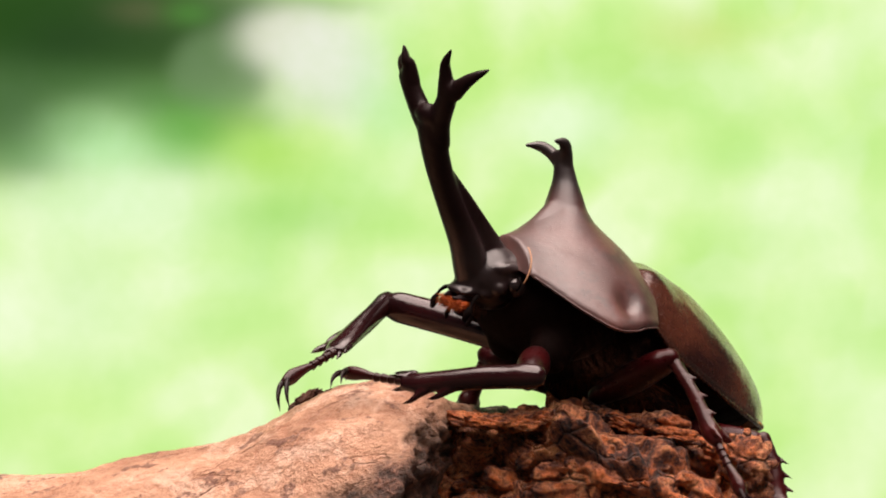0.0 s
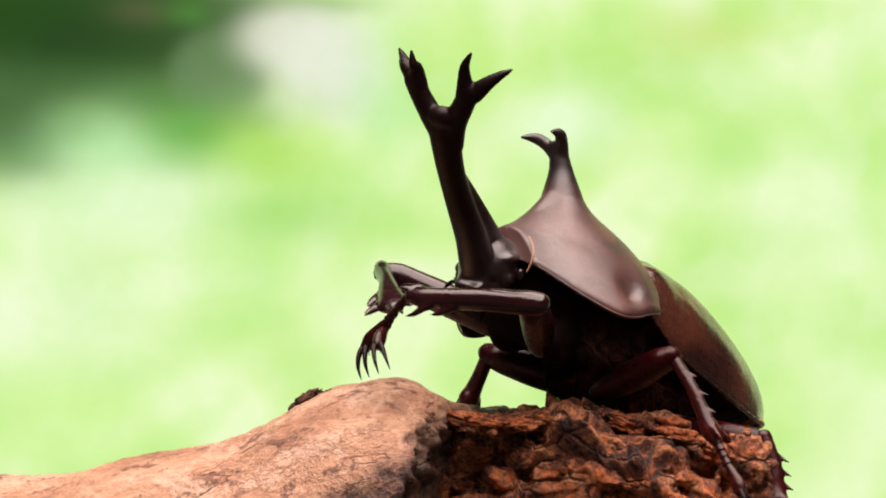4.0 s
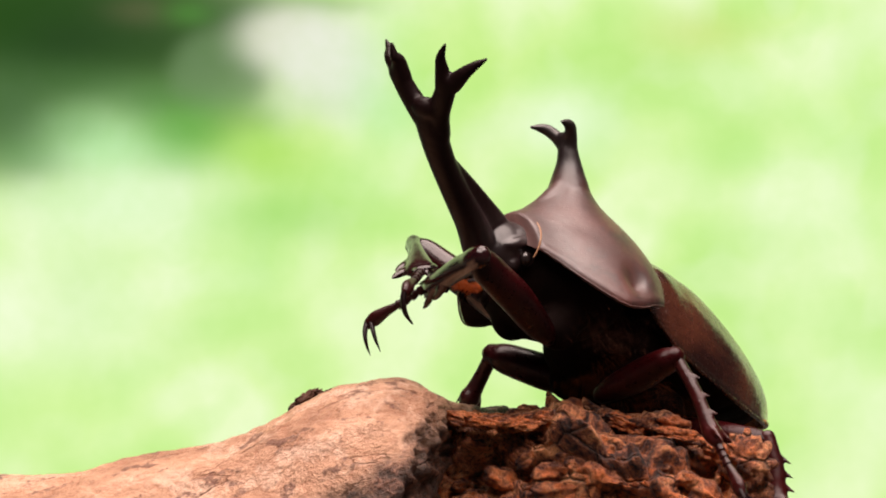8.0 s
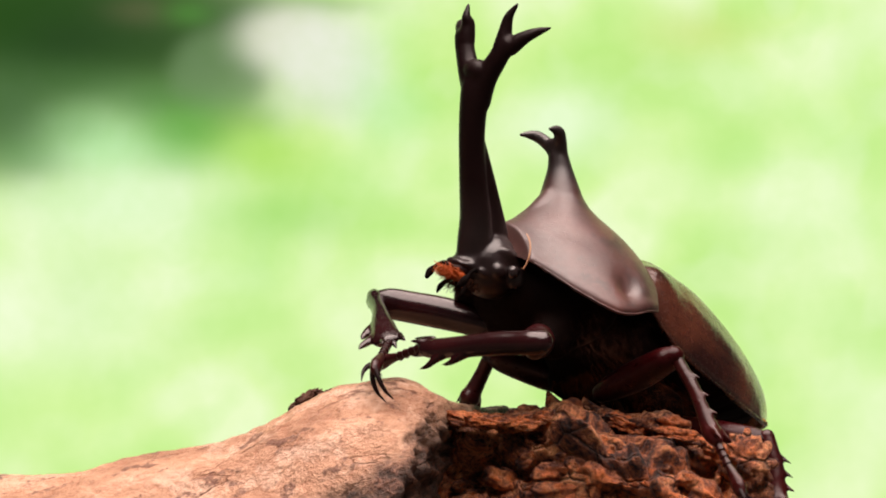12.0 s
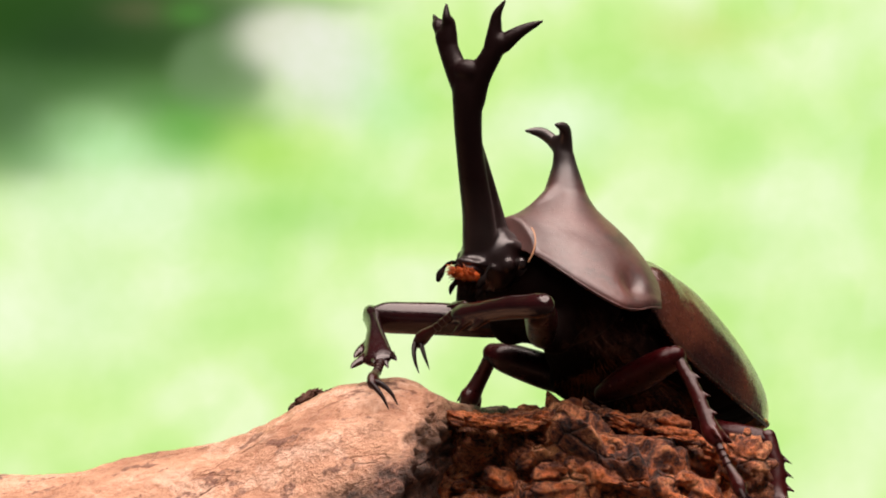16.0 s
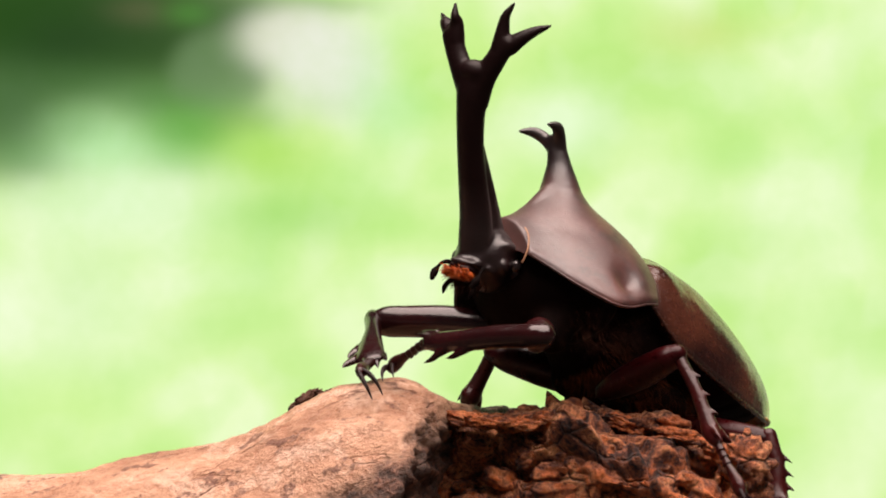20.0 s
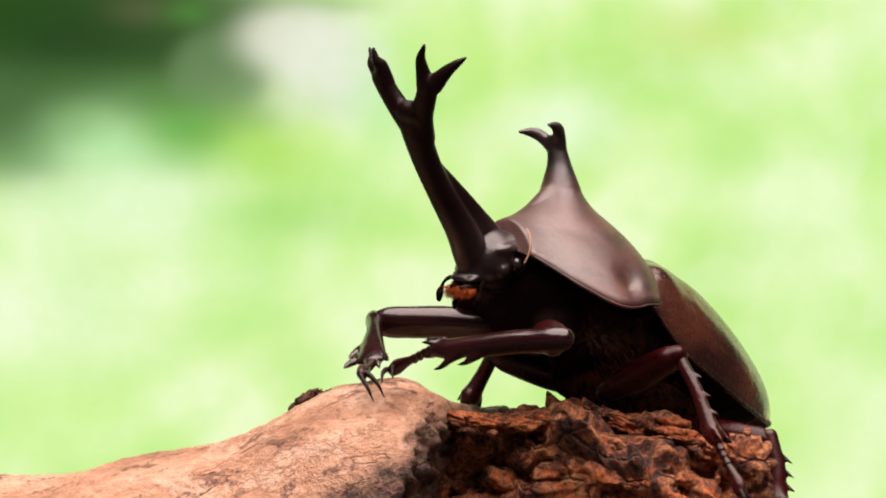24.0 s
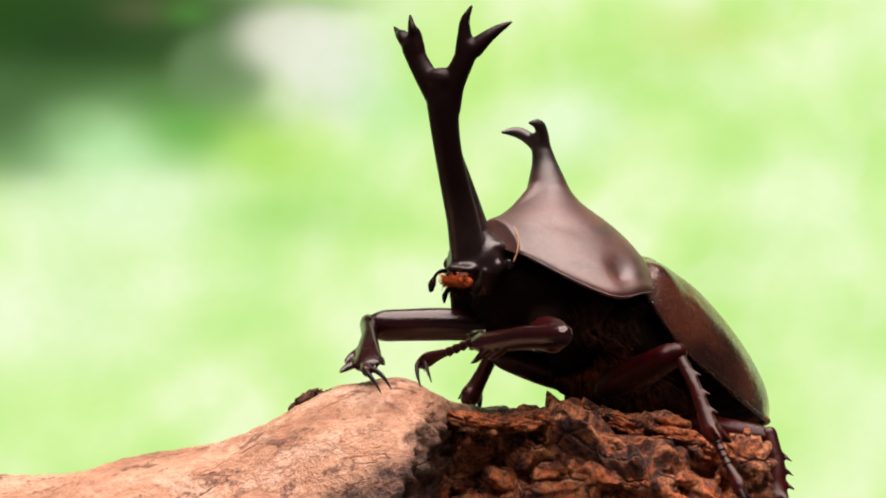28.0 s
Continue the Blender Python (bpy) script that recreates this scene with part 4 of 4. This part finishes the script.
def motions():
    # prothorax: time, turn about its three axes (degrees), shift along them (mm)
    prothorax_rows = [
        (0, 0, 0, 0, 0, 0, 0), (0.5, 0.4, -0.2, 1.1, -0.12, 0.06, 0.01),
        (1, 2, 0.3, 1.8, 0.02, 0.05, 0.32), (1.5, 5.2, 8.9, -3.9, 0.34, -0.2, 0.17),
        (2, 4.3, 6, -2.8, 0.34, -0.09, 0.53), (2.5, 3.8, 5.1, -3.1, 0.58, -0.15, 0.8),
        (3, 3.3, 2.3, -0.8, 0.42, -0.02, 0.93), (3.5, 2.7, 1.1, 0.3, 0.47, -0.04, 0.94),
        (5.5, 2.5, -1.6, 1.9, 0.5, 0.05, 1.38), (6, 2.6, -1.8, 1.5, 0.53, 0.1, 1.61),
        (6.5, 2.9, -2.3, 1.1, 0.53, 0.13, 1.8), (7, 3, -1, 0.5, 0.54, 0.09, 1.65),
        (7.5, 2.8, -1.6, 0.4, 0.65, 0.03, 1.64), (8, 3, -2.6, 2.2, 0.54, 0.14, 1.83)]
    prothorax_rows += [
        (8, 3, -2.6, 2.2, 0.54, 0.14, 1.83), (8.5, 3.1, -2.8, 2.5, 0.6, 0.15, 1.99),
        (9, 2.3, -3.4, 1.8, 0.57, 0.11, 1.78), (9.5, 2.8, -0.8, -0.1, 0.66, 0.05, 1.74),
        (10, 4.3, -1.5, 1.7, 0.73, 0.1, 2.12), (10.5, 2, -1.6, -0.9, 0.64, 0.07, 1.75),
        (11, 2, -2.8, 1.4, 0.57, 0.12, 1.84), (11.5, 2, -0.9, 0.2, 0.58, 0, 1.35),
        (12, 2.4, 0.3, -0.2, 0.62, -0.03, 1.31), (12.5, 2.3, 0.2, -0.5, 0.58, -0.03, 1.21),
        (14.5, 1.9, -2.3, 1.6, 0.4, 0.14, 1.53), (15, 2.5, -2, 1.3, 0.48, 0.08, 1.47),
        (15.5, 2.2, -2.6, 1.8, 0.5, 0.1, 1.58), (16, 2.9, -1.3, 0.5, 0.51, 0.1, 1.63)]
    prothorax_rows += [
        (16, 2.9, -1.3, 0.5, 0.51, 0.1, 1.63), (16.5, 2.2, -2, 0.8, 0.48, 0.13, 1.62),
        (17, 3.2, -0.9, 0.2, 0.66, 0.02, 1.64), (17.5, 4.1, -0.8, 0.2, 0.62, 0.09, 1.86),
        (18, 3.5, -1.5, -0.1, 0.64, 0.09, 1.87), (18.5, 2.9, -1.9, -0.7, 0.77, 0.03, 1.92),
        (19, 2.9, -0.4, -0.8, 0.66, 0.01, 1.62), (19.5, 3.7, -0.1, -1.2, 0.72, 0.01, 1.74),
        (20, 3.3, -0.4, -1.2, 0.75, -0.01, 1.73), (20.5, 2.9, 0, -1.5, 0.66, 0.05, 1.74),
        (21, 3.2, -0.4, -0.8, 0.75, -0.04, 1.59), (21.5, 3.1, -0.1, -1.2, 0.67, -0, 1.57),
        (23.5, 3.3, 0.4, -1, 0.64, 0, 1.54), (24, 3.6, 0.1, -0.6, 0.68, 0.04, 1.75)]
    prothorax_rows += [
        (24, 3.6, 0.1, -0.6, 0.68, 0.04, 1.75), (24.5, 4.8, 2.1, -1.5, 0.79, -0, 1.87),
        (25, 5.6, 4.1, -3.3, 1.05, -0.13, 1.94), (25.5, 6.7, 3.9, -3.2, 1.05, -0.12, 2.04),
        (26, 5.8, 3.5, -3.2, 1.14, -0.14, 2.08), (26.5, 5.6, 3.2, -3.1, 1.17, -0.19, 1.95),
        (27, 6.7, 3.5, -4.5, 1.47, -0.26, 2.41), (27.5, 5.9, 2.3, -3.4, 1.36, -0.24, 2.22),
        (28, 6.1, 2.9, -3.6, 1.32, -0.2, 2.29)]
    head_rows = [
        (0, -18.7, 20.8, -0.3), (0.5, -19.2, 36.5, 1.6), (1, -10.3, 38.6, 16.7), (1.5, -14.9, 39.4, 15.9),
        (2, -10.6, 26.1, 24.4), (2.5, -12.3, 20.6, 21.5), (3, -13, 28.8, 13.5), (3.5, -13.3, 29.6, 12.4),
        (5.5, -10.5, 21.1, 16), (6, -12.8, 31.6, 11.9), (6.5, -11.4, 9.6, 19.9), (7, -14.5, 33.6, 6.7),
        (7.5, -12, 16.4, 13.5), (8, -16.6, 33.2, 2.1), (8.5, -17.3, 1.8, 6.2), (9, -18.1, 31.8, -2.4),
        (9.5, -5.6, 8, 21.3), (10, -12.8, 29.6, 8.8), (10.5, -12, 17.4, 7.9), (11, -14.9, 4.5, 6.3),
        (11.5, -14.7, 26.9, 2.5), (12, -16, -1.1, 4.9), (12.5, -10.7, 8.2, 10.4), (14.5, -18, 28.4, 0.3)]
    head_rows += [
        (15, -11.7, 14.8, 12.6), (15.5, -17.1, 30.8, 0.1), (16, -8.4, 9.8, 13.5), (16.5, -18.1, 32.5, -2),
        (17, -7.4, 11.5, 18.8), (17.5, -14, 5.3, 15.9), (18, -15.4, 35.8, 3.1), (18.5, -14.8, 12.6, 5.3),
        (19, -15.1, 31.6, 2.7), (19.5, -9.7, 3, 17.8), (20, -11.2, 7.5, 16.5), (20.5, -15.2, 27.5, 3.8),
        (21, -15.7, 32.4, 1.1), (21.5, -17.2, 33.5, 0.1), (23.5, -16.4, -12.9, 5.8), (24, -14.4, 29.1, 3),
        (24.5, -17, 39.3, 4.3), (25, -15.9, 37.5, 6.8), (25.5, -11.7, 20.9, 23.2), (26, -9, 20.6, 25.2),
        (26.5, -11.2, 21.7, 21.7), (27, -11.4, 4.3, 17.8), (27.5, -14.1, 33.6, 3.6), (28, -5, 11.3, 21.8)]
    hind_rows = [
        (0, 0, 0, 0), (1, 0, 0, 0), (2, 0, -0.01, 0.1),
        (3, 0.11, -0.03, 0.31), (3.5, 0.11, -0.03, 0.31), (5.5, 0.31, -0.03, 0.31),
        (6, 0.41, -0.03, 0.31), (7, 0.51, -0.01, 0.1), (8, 0.61, -0.02, 0.21),
        (9, 0.61, -0.02, 0.21), (10, 0.61, -0.04, 0.4), (11, 0.61, -0.03, 0.31),
        (12, 0.51, -0.03, 0.31), (12.5, 0.51, -0.03, 0.31), (14.5, 0.61, -0.03, 0.31),
        (15, 0.61, -0.03, 0.31), (16, 0.71, -0.03, 0.31), (17, 0.71, -0.04, 0.4),
        (18, 0.82, -0.04, 0.4), (19, 0.82, -0.05, 0.5), (20, 0.82, -0.05, 0.5),
        (21, 0.82, -0.05, 0.5), (21.5, 0.82, -0.04, 0.4), (23.5, 0.82, -0.03, 0.31)]
    hind_rows += [
        (23.5, 0.82, -0.03, 0.31), (24, 0.92, -0.04, 0.4), (25, 0.92, -0.06, 0.61),
        (26, 0.92, -0.06, 0.61), (27, 0.82, -0.07, 0.71), (28, 0.82, -0.07, 0.71)]
    right_rows = [
        (0, 158, 17, -114, -26, -139, -27, -100, -53), (0.5, 131, 27, -130, -19, -140, -39, -99, -57),
        (0.7, 125, 31, -130, -18, -134, -29, 154, -84), (1, 122, 33, -133, -12, -152, -19, -136, -62),
        (1.3, 160, 29, -110, -15, -114, -23, 25, -82), (1.5, -177, 25, -98, -18, -101, -20, -69, -33),
        (1.7, -177, 22, -98, -22, -109, -19, -71, -64), (2, 166, 22, -95, -23, -113, -19, -111, -80),
        (2.3, -177, 19, -86, -23, -100, -21, 19, -83), (2.5, -177, 22, -80, -25, -103, -24, -71, -65)]
    right_rows += [
        (2.7, -176, 25, -80, -26, -102, -29, -77, -64), (3, -176, 30, -82, -24, -96, -24, -61, -85),
        (3.5, -176, 25, -82, -21, -108, -36, -76, -45), (5.5, 157, 26, -89, -21, -94, -22, -89, -73),
        (6, 151, 23, -90, -19, -99, -27, 36, -85), (6.5, 160, 20, -87, -22, -100, -33, -82, -54),
        (7, 159, 10, -106, -18, -120, -29, -74, -49), (7.3, 159, 12, -103, -17, -117, -29, -105, -44),
        (7.5, 156, 33, -98, -9, -101, -22, 48, -85), (8, 149, 35, -86, -17, -103, -21, 50, -85)]
    right_rows += [
        (8.5, 155, 35, -83, -22, -74, -26, 45, -85), (9, 158, 37, -83, -21, -99, -23, -76, -52),
        (9.3, 164, 14, -113, -20, -121, -29, -94, -54), (9.5, -176, 28, -104, -8, -119, -24, -101, -46),
        (9.7, 149, 34, -94, -16, -106, -15, -89, -44), (10, 151, 29, -85, -22, -101, -23, 11, -71),
        (10.3, -178, 9, -85, -27, -98, -24, -51, -52), (10.5, 176, 27, -87, -24, -108, -23, -66, -65),
        (10.7, 159, 37, -83, -22, -105, -22, -84, -38), (11, 153, 37, -82, -25, -83, -30, 10, -72)]
    right_rows += [
        (11.3, 174, 22, -81, -26, -105, -37, -65, -65), (11.5, -177, 16, -85, -28, -97, -26, 13, -79),
        (12, 169, 13, -82, -23, -101, -26, 8, -71), (12.5, 175, 17, -79, -25, -98, -28, 10, -75),
        (14.5, 161, 33, -74, -25, -81, -40, 18, -81), (15, 155, 33, -79, -23, -93, -30, 8, -69),
        (15.5, 158, 33, -74, -25, -91, -31, -40, -78), (15.7, -178, 8, -86, -25, -98, -24, -25, -57),
        (16, 175, 4, -84, -24, -96, -21, -35, -38), (16.3, 168, 23, -87, -26, -95, -33, -58, -65)]
    right_rows += [
        (16.5, 178, 20, -90, -25, -98, -26, -57, -64), (16.7, 173, 6, -89, -24, -92, -25, -58, -29),
        (17, 165, 5, -88, -23, -99, -18, -46, -39), (18, 166, 2, -88, -23, -97, -14, -46, -42),
        (18.5, 173, 10, -87, -23, -100, -21, -33, -65), (18.7, -178, 6, -90, -23, -94, -24, -62, -43),
        (19, 167, 4, -89, -22, -99, -14, -53, -42), (20, 167, 3, -89, -22, -98, -12, -46, -42),
        (21.5, 167, 3, -89, -22, -99, -12, -43, -42), (24, 167, 3, -89, -22, -98, -13, -46, -42)]
    right_rows += [
        (25, 168, 5, -89, -21, -94, -12, -43, -37), (26, 174, 3, -88, -22, -94, -12, -50, -32),
        (27, 174, 0, -87, -22, -93, -11, -54, -29), (28, 173, 1, -88, -22, -91, -7, -47, -31)]
    left_rows = [
        (0, -95, -10, 156, -1, 144, 8, -111, -16), (1, -98, -9, 156, -4, 144, 8, -109, -19),
        (1.3, -98, -4, 151, -4, 149, 5, -105, -15), (1.5, -100, -1, 152, -6, 141, 7, -103, -13),
        (1.7, -99, 2, 148, -7, 149, 2, -103, -16), (2, -98, -3, 154, -6, 140, 5, -111, -15),
        (2.3, -101, 0, 142, -7, 157, -4, -104, -13), (2.5, -95, 3, 151, 2, 157, -21, -115, -32),
        (2.7, -94, 3, 151, 3, 156, -22, -112, -34), (3, -95, 8, 149, 5, 179, -38, -103, -45)]
    left_rows += [
        (3.5, -94, 9, 156, 6, 155, -40, -105, -57), (5.5, -105, 27, 150, 4, 122, -47, 56, -86),
        (6, -107, 27, 147, -3, 123, -45, 11, -72), (6.5, -110, 25, 153, -4, 114, -51, -66, -62),
        (7, -106, 10, 132, -3, 130, -6, -88, -59), (7.3, -107, 10, 123, -2, 129, -5, -97, -66),
        (8, -121, 26, 113, -8, 157, -29, -75, -63), (8.5, -117, 28, 123, -12, 126, -14, 126, -86),
        (9, -114, 22, 123, -4, 143, -17, 17, -77), (9.3, -78, -5, 150, 0, 132, -8, -97, -31)]
    left_rows += [
        (9.5, -81, 7, 136, 3, 141, -17, -98, -47), (9.7, -82, 12, 137, -4, 129, -13, -95, -50),
        (10, -74, 9, 134, -9, 110, -27, -79, -44), (10.3, -94, 10, 114, -5, 103, -31, -53, -69),
        (10.5, -107, 13, 107, -5, 109, -30, 8, -73), (10.7, -108, 29, 124, -8, 146, -31, -99, -72),
        (11, -112, 21, 126, -4, 180, -30, -94, -47), (11.3, -96, 4, 155, 3, 138, -26, -103, -30),
        (11.5, -93, 2, 151, 3, 151, -26, -101, -32), (12, -93, -3, 146, 0, 131, -12, -112, -20)]
    left_rows += [
        (12.5, -90, -2, 144, -1, 146, -17, -101, -12), (14.5, -111, 24, 120, -5, 143, -19, -119, -70),
        (15, -104, 22, 132, -4, 137, -13, -100, -45), (15.5, -116, 24, 118, -4, 135, -20, -95, -39),
        (15.7, -88, 8, 135, -3, 126, -22, -80, -46), (16, -93, 8, 127, 1, 125, -22, -77, -57),
        (16.3, -114, 26, 135, -14, 98, -23, -82, -51), (16.5, -97, 10, 141, -3, 138, -8, -97, -38),
        (16.7, -85, 0, 140, 1, 149, -23, -96, -23), (17, -82, 0, 145, 0, 150, -20, -94, -31)]
    left_rows += [
        (17.5, -80, 9, 146, 1, 135, -19, -93, -30), (17.8, -74, 18, 142, 13, -179, 1, -153, -37),
        (18, -98, 20, 137, 5, -180, -17, -92, -38), (18.2, -108, 25, 131, -1, 116, -21, -105, -31),
        (18.5, -114, 26, 129, -6, 99, -20, -104, -30), (18.7, -101, 1, 133, -1, 126, -19, -112, -30),
        (19, -96, -10, 140, 0, 127, -6, -102, -20), (19.5, -96, -8, 141, -2, 129, -8, -99, -15),
        (20, -92, -3, 144, 0, 122, -19, -99, -16), (20.5, -88, -6, 146, -1, 134, -14, -98, -15)]
    left_rows += [
        (21, -85, -10, 146, -2, 135, -5, -102, -14), (21.5, -80, -6, 154, -4, 142, -9, -99, -14),
        (23.5, -83, -7, 150, -4, 138, -9, -99, -14), (24, -86, -4, 153, -2, 127, -15, -102, -14),
        (24.3, -88, 4, 132, 1, 130, -27, -86, -38), (24.5, -75, 6, 137, -1, 122, -26, -85, -62),
        (25, -69, 13, 132, -4, 136, -36, -85, -41), (25.5, -87, 9, 118, -4, 118, -40, -67, -46),
        (26, -89, 7, 119, -2, 110, -27, 6, -69), (26.5, -85, 3, 125, -4, 108, -18, -77, -46)]
    left_rows += [
        (27, -85, 5, 126, -4, 127, -29, -67, -50), (27.3, -87, 5, 133, -6, 118, -11, -82, -38),
        (27.5, -80, -1, 135, 1, 128, -15, -83, -30), (28, -84, -4, 126, 1, 141, -16, -84, -36)]
    rot = lambda x, y, z: pose(0, 0, 0, x, y, z)
    times = [0.1 * k for k in range(281)]

    def thorax(t):
        rx, ry, rz, x, y, z = glide(prothorax_rows, t)
        turn = FRONT @ rot(rx, ry, rz)
        return COLLAR + FRONT @ (HINGE + Vector((x, y, z))) - turn @ HINGE, turn

    walk(prothorax, [(t, placed(*thorax(t))) for t in times])
    rows = []
    for t in times:
        o, turn = thorax(t)
        rows.append((t, placed(o + turn @ NECK, turn @ rot(*glide(head_rows, t)))))
    walk(head, rows)
    walk(hind_body, [(r[0], placed(COLLAR + Vector(r[1:]), REAR)) for r in hind_rows])
    # front legs: thigh, shin, foot and claw follow one another from the hip
    for side, table, poles in (("right", right_rows, ((0, -0.2, 1), (-1, 0.1, -0.25), (-0.4, -0.1, 1), (-0.4, -0.1, 1))), ("left", left_rows, ((0.3, -0.2, 1), (-0.1, -0.4, -0.9), (-0.4, -0.1, 1), (-0.4, -0.1, 1)))):
        dirs = [(r[0], *way(r[1], r[2]), *way(r[3], r[4]), *way(r[5], r[6]), *way(r[7], r[8])) for r in table]
        tracks = [[], [], [], []]
        for t in times:
            o, turn = thorax(t)
            at = o + turn @ HIPS[side]
            d = glide(dirs, t)
            for k, length in enumerate((FEMUR, TIBIA, TARSUS, 0)):
                u = Vector(d[3 * k:3 * k + 3]).normalized()
                tracks[k].append((t, placed(at, bone(u, poles[k]))))
                at = at + u * length
        for ob, rows in zip(fore_legs[side], tracks):
            walk(ob, rows)
    # standing legs: feet stay, knees give a little as the body shifts
    for thigh, shin, hip, knee, ankle, pole in WALKERS:
        a, b = [], []
        for r in hind_rows:
            s = Vector(r[1:])
            k = knee + s * 0.8
            a.append((r[0], placed(hip + s, bone(k - hip - s, pole))))
            b.append((r[0], placed(k, bone(ankle - k, pole))))
        walk(thigh, a)
        walk(shin, b)


motions()
